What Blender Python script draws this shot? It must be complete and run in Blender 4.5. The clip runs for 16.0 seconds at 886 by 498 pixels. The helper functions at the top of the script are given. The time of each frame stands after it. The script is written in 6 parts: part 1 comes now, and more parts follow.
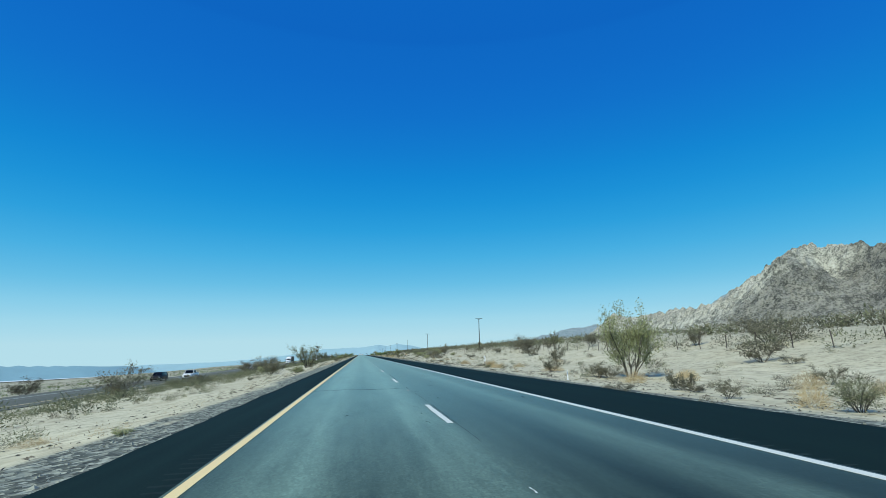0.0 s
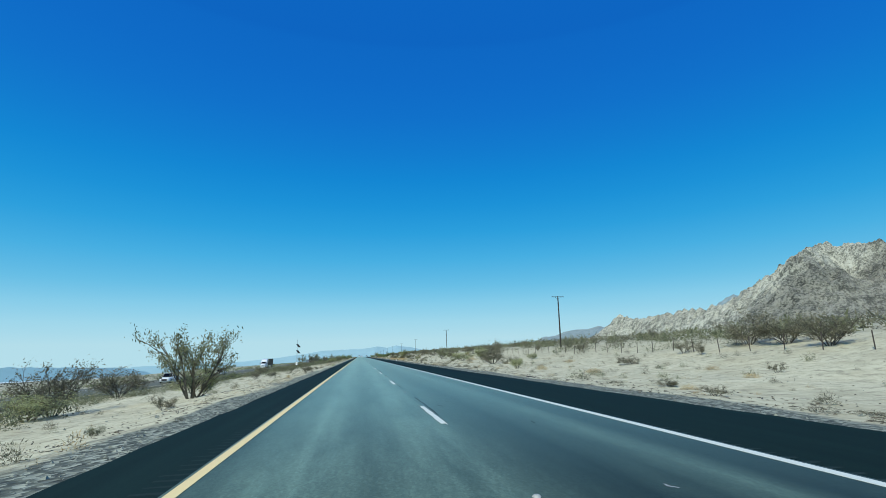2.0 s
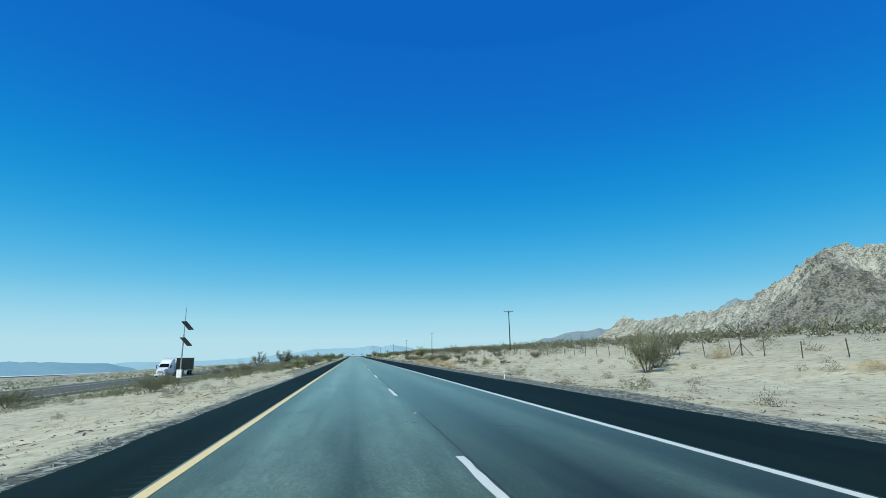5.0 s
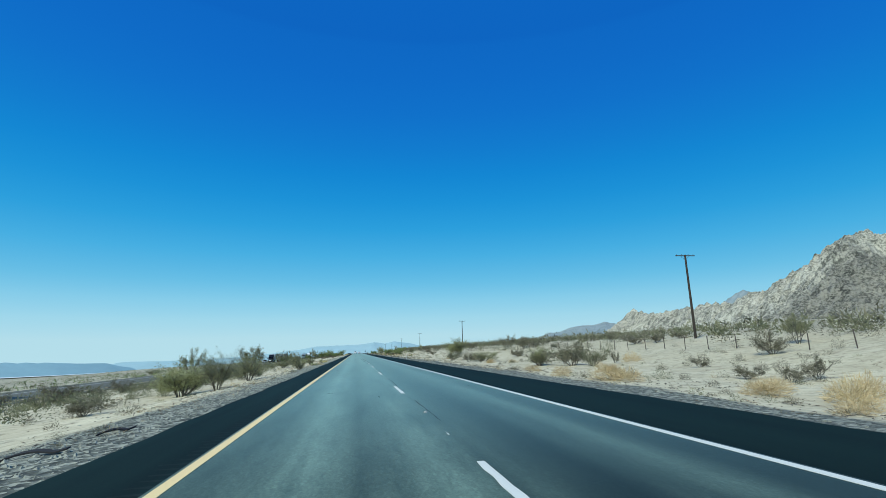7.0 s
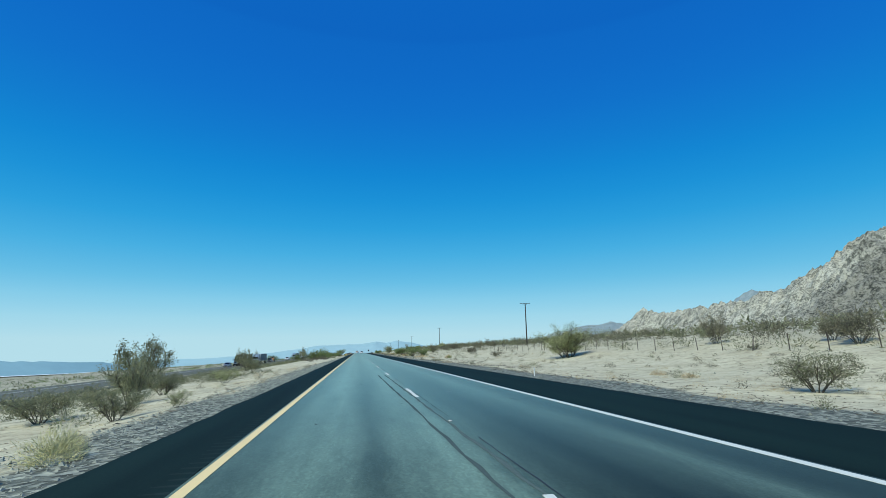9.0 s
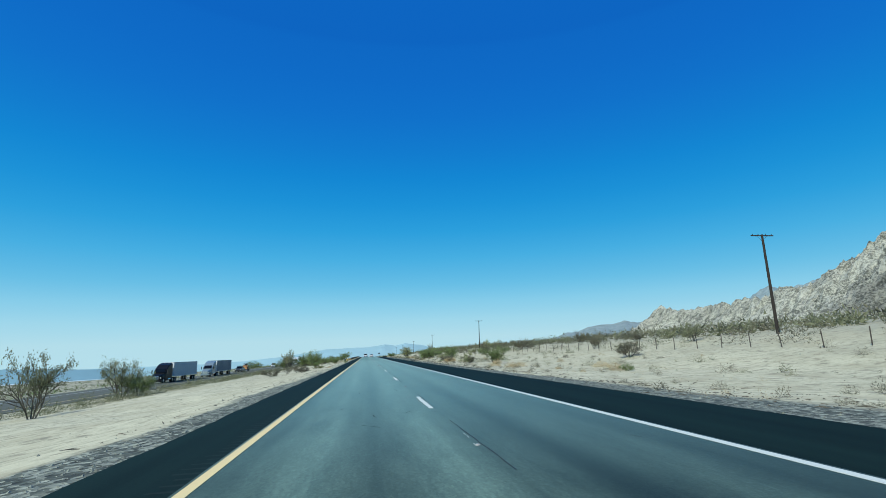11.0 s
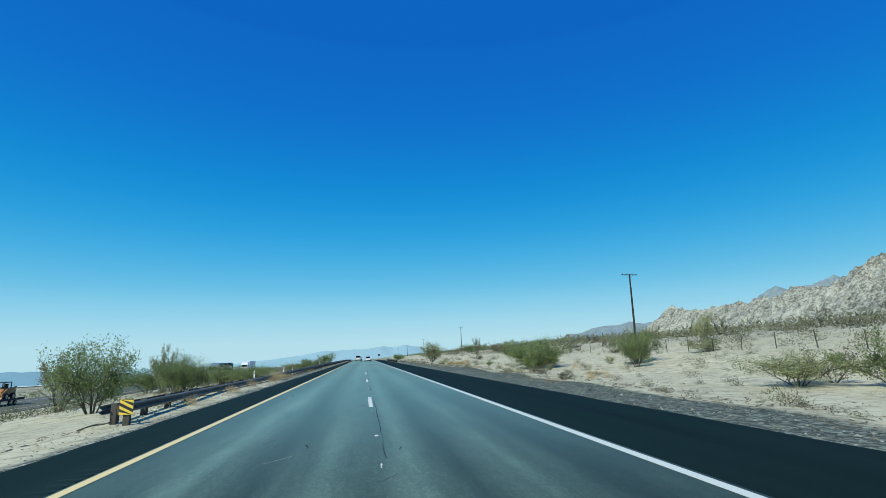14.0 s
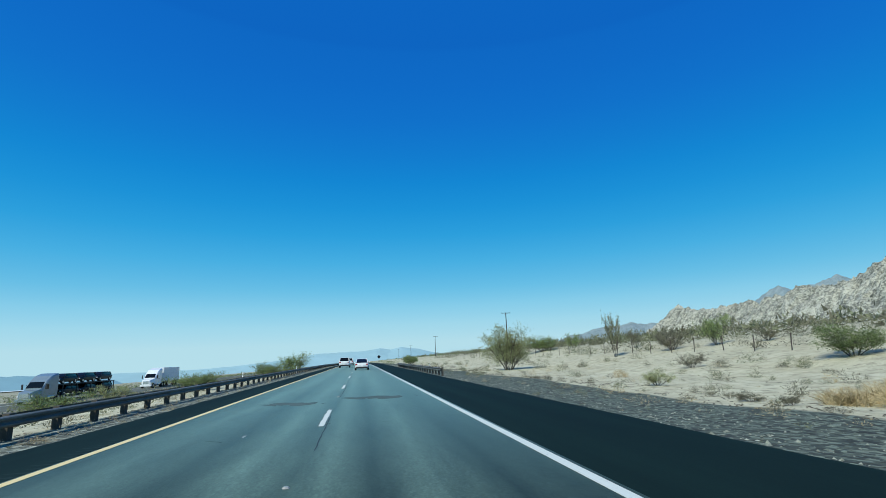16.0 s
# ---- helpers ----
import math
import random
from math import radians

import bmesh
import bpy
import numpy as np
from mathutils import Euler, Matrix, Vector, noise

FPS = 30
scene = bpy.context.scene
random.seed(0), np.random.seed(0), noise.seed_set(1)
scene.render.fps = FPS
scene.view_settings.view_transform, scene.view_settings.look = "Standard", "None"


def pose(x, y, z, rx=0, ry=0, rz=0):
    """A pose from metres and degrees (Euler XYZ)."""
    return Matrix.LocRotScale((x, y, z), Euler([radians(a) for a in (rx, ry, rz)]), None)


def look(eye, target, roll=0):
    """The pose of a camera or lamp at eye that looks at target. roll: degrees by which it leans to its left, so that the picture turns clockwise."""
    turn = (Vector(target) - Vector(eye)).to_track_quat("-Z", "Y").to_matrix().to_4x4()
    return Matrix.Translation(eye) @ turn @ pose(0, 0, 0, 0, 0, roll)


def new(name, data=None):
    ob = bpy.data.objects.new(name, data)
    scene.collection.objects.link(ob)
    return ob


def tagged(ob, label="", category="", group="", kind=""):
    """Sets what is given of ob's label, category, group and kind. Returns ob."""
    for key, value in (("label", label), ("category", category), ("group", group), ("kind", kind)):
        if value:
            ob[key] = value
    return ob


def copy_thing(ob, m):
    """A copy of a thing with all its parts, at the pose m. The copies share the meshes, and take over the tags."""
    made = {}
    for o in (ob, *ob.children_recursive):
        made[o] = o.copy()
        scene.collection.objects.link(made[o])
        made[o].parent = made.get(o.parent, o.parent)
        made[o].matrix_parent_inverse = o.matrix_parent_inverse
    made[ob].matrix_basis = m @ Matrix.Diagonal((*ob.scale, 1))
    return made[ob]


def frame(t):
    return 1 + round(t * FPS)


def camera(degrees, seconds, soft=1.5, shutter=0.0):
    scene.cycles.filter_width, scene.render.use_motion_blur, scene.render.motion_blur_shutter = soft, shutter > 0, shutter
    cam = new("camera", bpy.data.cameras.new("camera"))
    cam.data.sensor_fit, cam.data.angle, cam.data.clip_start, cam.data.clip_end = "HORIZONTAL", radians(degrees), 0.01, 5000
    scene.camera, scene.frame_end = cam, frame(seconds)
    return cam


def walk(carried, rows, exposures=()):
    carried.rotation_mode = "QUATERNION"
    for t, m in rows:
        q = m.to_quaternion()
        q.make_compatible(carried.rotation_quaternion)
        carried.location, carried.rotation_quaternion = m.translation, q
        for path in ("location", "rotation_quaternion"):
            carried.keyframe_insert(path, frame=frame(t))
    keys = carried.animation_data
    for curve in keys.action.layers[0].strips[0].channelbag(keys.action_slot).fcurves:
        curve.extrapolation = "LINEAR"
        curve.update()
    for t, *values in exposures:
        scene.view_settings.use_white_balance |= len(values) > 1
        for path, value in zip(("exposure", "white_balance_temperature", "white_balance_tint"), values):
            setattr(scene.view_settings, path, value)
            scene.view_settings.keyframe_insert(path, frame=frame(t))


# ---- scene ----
cam = camera(84.1, 16.0, 0.7, 0.006)
PATH = [
    (0, (-1.801, -10.251, 1.407), (6.436, 37.992, 11.643), -1.59),
    (0.5, (-1.832, 8.058, 1.402), (6.459, 56.285, 11.671), -1.83),
    (1, (-1.851, 26.252, 1.419), (6.468, 74.455, 11.774), -1.09),
    (1.5, (-1.779, 44.384, 1.442), (6.516, 92.586, 11.824), -1.42),
    (2, (-1.748, 62.504, 1.429), (6.540, 110.700, 11.845), -1.47),
    (2.5, (-1.747, 80.678, 1.438), (6.605, 128.874, 11.803), -1.40),
    (3, (-1.727, 98.905, 1.440), (6.741, 147.081, 11.799), -1.50),
    (3.5, (-1.622, 116.999, 1.452), (6.939, 165.146, 11.870), -0.86),
    (4, (-1.551, 135.196, 1.456), (7.144, 183.313, 11.904), -0.57),
    (6.5, (-1.589, 227.106, 1.455), (7.032, 275.253, 11.827), -0.88),
    (7, (-1.635, 245.652, 1.448), (6.966, 293.868, 11.511), -1.24),
    (7.5, (-1.671, 264.180, 1.452), (6.900, 312.408, 11.479), -0.97),
    (8, (-1.731, 282.818, 1.451), (6.788, 331.046, 11.525), -1.10),
    (8.5, (-1.823, 301.578, 1.459), (6.709, 349.820, 11.453), -1.39),
    (9, (-1.910, 320.413, 1.456), (6.529, 368.663, 11.493), -1.05),
    (11.5, (-1.637, 415.101, 1.458), (6.006, 463.432, 11.742), -1.90),
    (12, (-1.492, 434.247, 1.465), (6.203, 482.573, 11.728), -1.10),
    (12.5, (-1.174, 453.454, 1.450), (6.547, 501.733, 11.916), -1.40),
    (13, (-0.882, 472.685, 1.455), (7.034, 520.956, 11.811), -1.20),
    (13.5, (-0.557, 491.969, 1.437), (7.435, 540.205, 11.894), -1.60),
    (14, (-0.232, 511.290, 1.469), (7.751, 559.529, 11.921), -1.84),
    (14.5, (0.054, 530.611, 1.458), (8.167, 578.815, 11.973), -2.07),
    (15, (0.348, 549.879, 1.457), (8.464, 598.082, 11.971), -1.65),
    (15.5, (0.640, 568.942, 1.446), (8.911, 617.092, 12.083), -2.23),
    (16, (0.878, 587.867, 1.449), (9.182, 636.012, 12.083), -2.08),
]
walk(cam, [(t, look(eye, target, roll)) for t, eye, target, roll in PATH], [(0.0, 0.04, 6500, 0), (16.0, 0.04, 6500, 0)])

# ---- light ----
SUN = Vector((-0.50, -0.52, 0.72)).normalized()
world = bpy.data.worlds.new("sky")
scene.world = world
world.use_nodes = True
wn, wl = world.node_tree.nodes, world.node_tree.links
sky = wn.new("ShaderNodeTexSky")
sky.sky_type = "NISHITA"
sky.sun_disc = False
sky.sun_elevation = math.asin(SUN.z)
sky.sun_rotation = math.atan2(SUN.x, SUN.y)
sky.altitude = 300
sky.air_density, sky.dust_density, sky.ozone_density = 1.0, 0.2, 1.0
# a very clear, deep blue desert sky that pales into haze: the sky's own ratio of red to blue light,
# which grows with the air that the light crosses, runs through the colours from zenith to horizon
parts, tint, gain = wn.new("ShaderNodeSeparateColor"), wn.new("ShaderNodeValToRGB"), wn.new("ShaderNodeVectorMath")
ratio, above, bend, depth_of_air = [wn.new("ShaderNodeMath") for _ in range(4)]
ratio.operation, above.operation, bend.operation, depth_of_air.operation, gain.operation = "DIVIDE", "SUBTRACT", "POWER", "MULTIPLY", "SCALE"
above.inputs[1].default_value, bend.inputs[1].default_value, depth_of_air.inputs[1].default_value, gain.inputs["Scale"].default_value = 0.325, 0.4, 0.85, 10.0
AIR = ((0.155, (0.0079, 0.1238, 0.5379)), (0.155, (0.0084, 0.1308, 0.5515)), (0.178, (0.009, 0.1404, 0.5702)), (0.204, (0.0101, 0.1587, 0.5937)),
       (0.235, (0.0119, 0.1934, 0.6221)), (0.261, (0.0138, 0.2293, 0.6515)), (0.294, (0.0204, 0.2741, 0.6849)), (0.334, (0.0355, 0.3317, 0.7232)),
       (0.388, (0.075, 0.4084, 0.7633)), (0.465, (0.153, 0.4951, 0.7911)), (0.539, (0.2528, 0.5772, 0.8206)), (0.648, (0.3663, 0.6483, 0.8332)),
       (0.809, (0.469, 0.6952, 0.8304)), (0.942, (0.4784, 0.6993, 0.8301)))
while len(tint.color_ramp.elements) < len(AIR):
    tint.color_ramp.elements.new(0.5)
for el, (p, c) in zip(tint.color_ramp.elements, AIR):
    el.position, el.color = p, (*c, 1)
wl.new(sky.outputs[0], parts.inputs[0])
wl.new(parts.outputs[0], ratio.inputs[0])
wl.new(parts.outputs[2], ratio.inputs[1])
for a, b in ((ratio, above), (above, bend), (bend, depth_of_air)):
    wl.new(a.outputs[0], b.inputs[0])
wl.new(depth_of_air.outputs[0], tint.inputs[0])
wl.new(tint.outputs[0], gain.inputs[0])
wn["Background"].inputs["Strength"].default_value = 0.1
wl.new(gain.outputs[0], wn["Background"].inputs["Color"])
sun = new("sun", bpy.data.lights.new("sun", "SUN"))
sun.data.energy, sun.data.angle, sun.data.color = 4.2, radians(0.53), (1.0, 0.95, 0.87)
sun.matrix_world = look((0, 0, 50), Vector((0, 0, 50)) - SUN)


# ---- materials ----
def material(name, rough=0.8, metal=0.0):
    m = bpy.data.materials.new(name)
    m.use_nodes = True
    n = m.node_tree.nodes
    b = n["Principled BSDF"]
    b.inputs["Roughness"].default_value = rough
    b.inputs["Metallic"].default_value = metal
    return m, n, m.node_tree.links, b


def coords(n, l, scale=(1, 1, 1), kind="Object"):
    tc = n.new("ShaderNodeTexCoord")
    mp = n.new("ShaderNodeMapping")
    mp.inputs["Scale"].default_value = scale
    l.new(tc.outputs[kind], mp.inputs["Vector"])
    return mp.outputs[0]


def world_coords(n, l, scale=(1, 1, 1)):
    tc = n.new("ShaderNodeNewGeometry")
    mp = n.new("ShaderNodeMapping")
    mp.inputs["Scale"].default_value = scale
    l.new(tc.outputs["Position"], mp.inputs["Vector"])
    return mp.outputs[0]


def noise_tex(n, l, vec, scale, detail=4.0, rough=0.6):
    t = n.new("ShaderNodeTexNoise")
    t.inputs["Scale"].default_value = scale
    t.inputs["Detail"].default_value = detail
    t.inputs["Roughness"].default_value = rough
    l.new(vec, t.inputs["Vector"])
    return t.outputs["Fac"]


def ramp(n, l, fac, stops):
    r = n.new("ShaderNodeValToRGB")
    e = r.color_ramp.elements
    while len(e) < len(stops):
        e.new(0.5)
    for el, (p, c) in zip(e, stops):
        el.position, el.color = p, (*c, 1) if len(c) == 3 else c
    l.new(fac, r.inputs["Fac"])
    return r.outputs["Color"]


def mix(n, l, fac, a, b, mode="MIX"):
    m = n.new("ShaderNodeMix")
    m.data_type, m.blend_type = "RGBA", mode
    for socket, value in ((m.inputs[0], fac), (m.inputs[6], a), (m.inputs[7], b)):
        if isinstance(value, (int, float)):
            socket.default_value = value
        elif isinstance(value, tuple):
            socket.default_value = (*value, 1)
        else:
            l.new(value, socket)
    return m.outputs[2]


def bump(n, l, b, height, strength, distance):
    k = n.new("ShaderNodeBump")
    k.inputs["Strength"].default_value, k.inputs["Distance"].default_value = strength, distance
    l.new(height, k.inputs["Height"])
    l.new(k.outputs[0], b.inputs["Normal"])


def grainy(name, dark, light, fine, coarse, rough=0.85, metal=0.0, bump_size=0.0, kind="Object"):
    """A surface with colour variation at two scales, a bump and a little shift from object to object."""
    m, n, l, b = material(name, rough, metal)
    vec = coords(n, l, kind=kind)
    f = noise_tex(n, l, vec, fine, 5)
    c = noise_tex(n, l, vec, coarse, 3)
    col = mix(n, l, 0.5, ramp(n, l, f, [(0.3, dark), (0.7, light)]), ramp(n, l, c, [(0.3, dark), (0.7, light)]))
    info = n.new("ShaderNodeObjectInfo")
    hsv = n.new("ShaderNodeHueSaturation")
    mr = n.new("ShaderNodeMapRange")
    mr.inputs["To Min"].default_value, mr.inputs["To Max"].default_value = 0.8, 1.2
    l.new(info.outputs["Random"], mr.inputs["Value"])
    l.new(mr.outputs[0], hsv.inputs["Value"])
    l.new(col, hsv.inputs["Color"])
    l.new(hsv.outputs[0], b.inputs["Base Color"])
    if bump_size:
        bump(n, l, b, f, 0.6, bump_size)
    return m


LANE_TONES = ((0.0, 0.9), (0.06, 0.78), (0.18, 1.7), (0.30, 0.7), (0.42, 1.5), (0.49, 1.25), (0.515, 0.7), (0.57, 0.44), (0.67, 0.12), (0.77, 0.5), (0.82, 0.8), (0.89, 0.18), (1.0, 0.18))
LANE_TONES_END = ((0.0, 0.5), (0.07, 0.5), (0.19, 1.35), (0.31, 0.45), (0.42, 1.2), (0.49, 0.75), (0.515, 0.65), (0.57, 1.15), (0.65, 0.4), (0.75, 1.15), (0.85, 0.3), (0.93, 0.36), (1.0, 0.34))


def asphalt(name, base, contrast, lanes, sheen=0.1):
    m, n, l, b = material(name, 0.62 if lanes else 0.8)
    vec = world_coords(n, l)
    grit = noise_tex(n, l, vec, 24, 4, 0.72)
    patch = noise_tex(n, l, world_coords(n, l, (1.1, 0.05, 1)), 1.3, 4, 0.62)
    streak = noise_tex(n, l, world_coords(n, l, (0.8, 0.012, 1)), 1.0, 2)
    lo, hi = [tuple(v * k for v in base) for k in (1 - contrast * 1.3, 1 + contrast * 1.3)]
    col = ramp(n, l, grit, [(0.3, lo), (0.72, hi)])
    col = mix(n, l, 0.55, col, ramp(n, l, patch, [(0.3, lo), (0.7, hi)]))
    col = mix(n, l, 0.3, col, ramp(n, l, streak, [(0.35, lo), (0.65, hi)]))
    if lanes:
        # polished wheel paths, oil strips between them, and a darker outer lane;
        # the paths wander a little along the road
        sep = n.new("ShaderNodeSeparateXYZ")
        l.new(vec, sep.inputs[0])
        drift = n.new("ShaderNodeMath")
        drift.operation = "MULTIPLY_ADD"
        drift.inputs[1].default_value = 0.5
        l.new(noise_tex(n, l, world_coords(n, l, (0.25, 0.012, 1)), 1.0, 3), drift.inputs[0])
        l.new(sep.outputs[0], drift.inputs[2])
        across = n.new("ShaderNodeMapRange")
        across.inputs["From Min"].default_value, across.inputs["From Max"].default_value = -3.61, 3.97
        l.new(drift.outputs[0], across.inputs["Value"])
        # along the last stretch both lanes take a second set of tones
        later = n.new("ShaderNodeMapRange")
        later.inputs["From Min"].default_value, later.inputs["From Max"].default_value = 365, 460
        l.new(sep.outputs[1], later.inputs["Value"])
        tones = [ramp(n, l, across.outputs[0], [(p, (v, v, v * 0.98)) for p, v in rows]) for rows in (LANE_TONES, LANE_TONES_END)]
        col = mix(n, l, 1.0, col, mix(n, l, later.outputs[0], *tones), "MULTIPLY")
        # worn aggregate shows as pale specks, oil drips as dark ones
        chips = n.new("ShaderNodeTexVoronoi")
        chips.inputs["Scale"].default_value = 30
        l.new(world_coords(n, l, (1, 0.45, 1)), chips.inputs["Vector"])
        col = mix(n, l, 0.3, col, mix(n, l, 1.0, col, ramp(n, l, chips.outputs["Color"], [(0.1, (0.55, 0.55, 0.55)), (0.55, (1, 1, 1)), (0.9, (1.7, 1.7, 1.66))]), "MULTIPLY"))
        stain = noise_tex(n, l, world_coords(n, l, (0.9, 0.16, 1)), 1.6, 6, 0.72)
        col = mix(n, l, 1.0, col, ramp(n, l, stain, [(0.3, (0.58, 0.6, 0.61)), (0.5, (1, 1, 1)), (0.7, (1.3, 1.3, 1.27))]), "MULTIPLY")
    l.new(col, b.inputs["Base Color"])
    b.inputs["Specular IOR Level"].default_value = sheen
    if lanes:
        # added sheen stands in for the grazing gloss of the worn lanes
        b.inputs["Sheen Weight"].default_value, b.inputs["Sheen Roughness"].default_value = 0.95, 0.2
        b.inputs["Sheen Tint"].default_value = (0.88, 0.94, 0.85, 1)
    bump(n, l, b, grit, 0.2, 0.005)
    return m


M_LANE = asphalt("lane_asphalt", (0.079, 0.119, 0.095), 0.5, True, 0.12)
M_SHOULDER = asphalt("shoulder_asphalt", (0.005, 0.0135, 0.0103), 0.5, False)
# a lighter tone of the shoulder asphalt for the inner side
M_SHOULDER_IN = asphalt("inner_shoulder_asphalt", (0.0075, 0.0178, 0.0147), 0.5, False)
M_RUMBLE = asphalt("milled_asphalt", (0.017, 0.028, 0.026), 0.5, False)
M_FAR_ROAD = asphalt("worn_asphalt", (0.12, 0.125, 0.103), 0.25, False)


def paint(name, colour, worn):
    m, n, l, b = material(name, 0.6)
    vec = world_coords(n, l)
    f = noise_tex(n, l, vec, 28, 6, 0.75)
    g = noise_tex(n, l, vec, 3.5, 3)
    k = mix(n, l, 0.35, f, g)
    col = ramp(n, l, k, [(0.3, worn), (0.42, colour), (1.0, tuple(v * 1.04 for v in colour))])
    l.new(col, b.inputs["Base Color"])
    return m


M_WHITE_LINE = paint("white_road_paint", (0.62, 0.64, 0.57), (0.35, 0.36, 0.35))
M_YELLOW_LINE = paint("yellow_road_paint", (0.80, 0.62, 0.29), (0.42, 0.34, 0.19))


def desert():
    m, n, l, b = material("desert_sand", 0.95)
    vec = world_coords(n, l)
    big = noise_tex(n, l, vec, 0.05, 5)
    mid = noise_tex(n, l, vec, 0.6, 6, 0.7)
    fine = noise_tex(n, l, vec, 7, 3, 0.6)
    col = ramp(n, l, mid, [(0.36, (0.32, 0.30, 0.195)), (0.48, (0.50, 0.47, 0.315)), (0.64, (0.63, 0.595, 0.41))])
    col = mix(n, l, 0.35, col, ramp(n, l, fine, [(0.36, (0.27, 0.25, 0.155)), (0.54, (0.62, 0.575, 0.395))]))
    col = mix(n, l, 0.4, col, ramp(n, l, big, [(0.35, (0.39, 0.36, 0.24)), (0.65, (0.59, 0.545, 0.375))]))
    # low scrub tints the plain far from the road
    sep = n.new("ShaderNodeSeparateXYZ")
    l.new(vec, sep.inputs[0])
    ab = n.new("ShaderNodeMath")
    ab.operation = "ABSOLUTE"
    l.new(sep.outputs[0], ab.inputs[0])
    mr = n.new("ShaderNodeMapRange")
    mr.inputs["From Min"].default_value, mr.inputs["From Max"].default_value = 25, 60
    mr.inputs["To Max"].default_value = 0.75
    l.new(ab.outputs[0], mr.inputs["Value"])
    # plant litter and dark pebbles in loose patches
    litter = noise_tex(n, l, vec, 1.7, 4, 0.66)
    spread = n.new("ShaderNodeMapRange")
    spread.inputs["From Min"].default_value, spread.inputs["From Max"].default_value = 0.5, 0.66
    spread.inputs["To Max"].default_value = 0.7
    l.new(litter, spread.inputs["Value"])
    col = mix(n, l, spread.outputs[0], col, (0.17, 0.15, 0.10))
    # a thin film of dry grass over wide patches
    film = noise_tex(n, l, vec, 0.28, 5, 0.7)
    cover = n.new("ShaderNodeMapRange")
    cover.inputs["From Min"].default_value, cover.inputs["From Max"].default_value = 0.47, 0.62
    cover.inputs["To Max"].default_value = 0.4
    l.new(film, cover.inputs["Value"])
    col = mix(n, l, cover.outputs[0], col, (0.345, 0.30, 0.185))
    clump = noise_tex(n, l, vec, 0.14, 6, 0.8)
    col = mix(n, l, mr.outputs[0], col, ramp(n, l, clump, [(0.42, (0.17, 0.165, 0.11)), (0.60, (0.40, 0.37, 0.265))]))
    # crushed gravel along both edges of the asphalt, with a wandering edge; it spreads farther out
    # on the outer bank along the last stretch
    wob = noise_tex(n, l, world_coords(n, l, (0.6, 0.10, 1)), 0.8, 6, 0.68)

    def spread_of(lo, hi, a, b2):
        r = n.new("ShaderNodeMapRange")
        r.inputs["From Min"].default_value, r.inputs["From Max"].default_value = lo, hi
        r.inputs["To Min"].default_value, r.inputs["To Max"].default_value = a, b2
        l.new(sep.outputs[1], r.inputs["Value"])
        return r.outputs[0]

    def calc(kind, a, b2, c=None):
        k = n.new("ShaderNodeMath")
        k.operation = kind
        for socket, v in zip(k.inputs, (a, b2, c)):
            if isinstance(v, (int, float)):
                socket.default_value = v
            elif v is not None:
                l.new(v, socket)
        return k.outputs[0]

    outer = calc("ADD", spread_of(20, 110, 8.6, 9.9), calc("ADD", calc("ADD", spread_of(250, 300, 0.0, 1.3), spread_of(400, 440, 0.0, -1.5)), spread_of(510, 550, 0.0, 3.1)))
    # a gravel turnout on the inner side, and a stretch where the sand reaches the asphalt
    inner = calc("ADD", calc("ADD", spread_of(95, 140, 6.9, 6.15), spread_of(215, 235, 0.0, 4.0)), calc("ADD", spread_of(252, 270, 0.0, -2.8), calc("ADD", spread_of(400, 450, 0.0, -1.35), spread_of(545, 572, 0.0, 2.0))))
    past = calc("MAXIMUM", calc("SUBTRACT", sep.outputs[0], outer), calc("SUBTRACT", calc("MULTIPLY", inner, -1.0), sep.outputs[0]))
    edge = n.new("ShaderNodeMapRange")
    edge.inputs["From Min"].default_value, edge.inputs["From Max"].default_value = 0.28, -0.28
    edge.inputs["To Min"].default_value, edge.inputs["To Max"].default_value = 0.0, 0.97
    l.new(calc("MULTIPLY_ADD", calc("SUBTRACT", wob, 0.5), 4.4, past), edge.inputs["Value"])
    grit = n.new("ShaderNodeTexVoronoi")
    grit.inputs["Scale"].default_value = 8
    l.new(vec, grit.inputs["Vector"])
    speck = noise_tex(n, l, world_coords(n, l, (1, 0.6, 1)), 6.0, 2.5, 0.6)
    stone = mix(n, l, 0.3, ramp(n, l, grit.outputs["Color"], [(0.25, (0.008, 0.012, 0.01)), (0.5, (0.065, 0.075, 0.058)), (0.8, (0.38, 0.395, 0.31))]), ramp(n, l, speck, [(0.38, (0.015, 0.022, 0.018)), (0.64, (0.24, 0.265, 0.205))]))
    # old asphalt grindings darken the gravel of the outer bank along the last stretch
    stone = mix(n, l, calc("MULTIPLY", spread_of(460, 545, 0.0, 0.68), calc("GREATER_THAN", sep.outputs[0], 0.0)), stone, mix(n, l, 1.0, stone, (0.25, 0.35, 0.29), "MULTIPLY"))
    col = mix(n, l, edge.outputs[0], col, stone)
    l.new(col, b.inputs["Base Color"])
    bump(n, l, b, mix(n, l, edge.outputs[0], calc("MULTIPLY", mix(n, l, 0.25, mid, fine), 0.13), mix(n, l, 0.22, grit.outputs["Distance"], speck)), 0.9, 0.05)
    return m


M_SAND = desert()
M_STONE = grainy("loose_stone", (0.06, 0.068, 0.054), (0.34, 0.36, 0.29), 7, 1.3, 0.9)
M_PALE_STONE = grainy("pale_roadside_stone", (0.13, 0.142, 0.115), (0.43, 0.45, 0.37), 9, 1.3, 0.9)
M_TWIG = grainy("grey_twigs", (0.038, 0.034, 0.026), (0.16, 0.142, 0.105), 20, 2, 0.9)


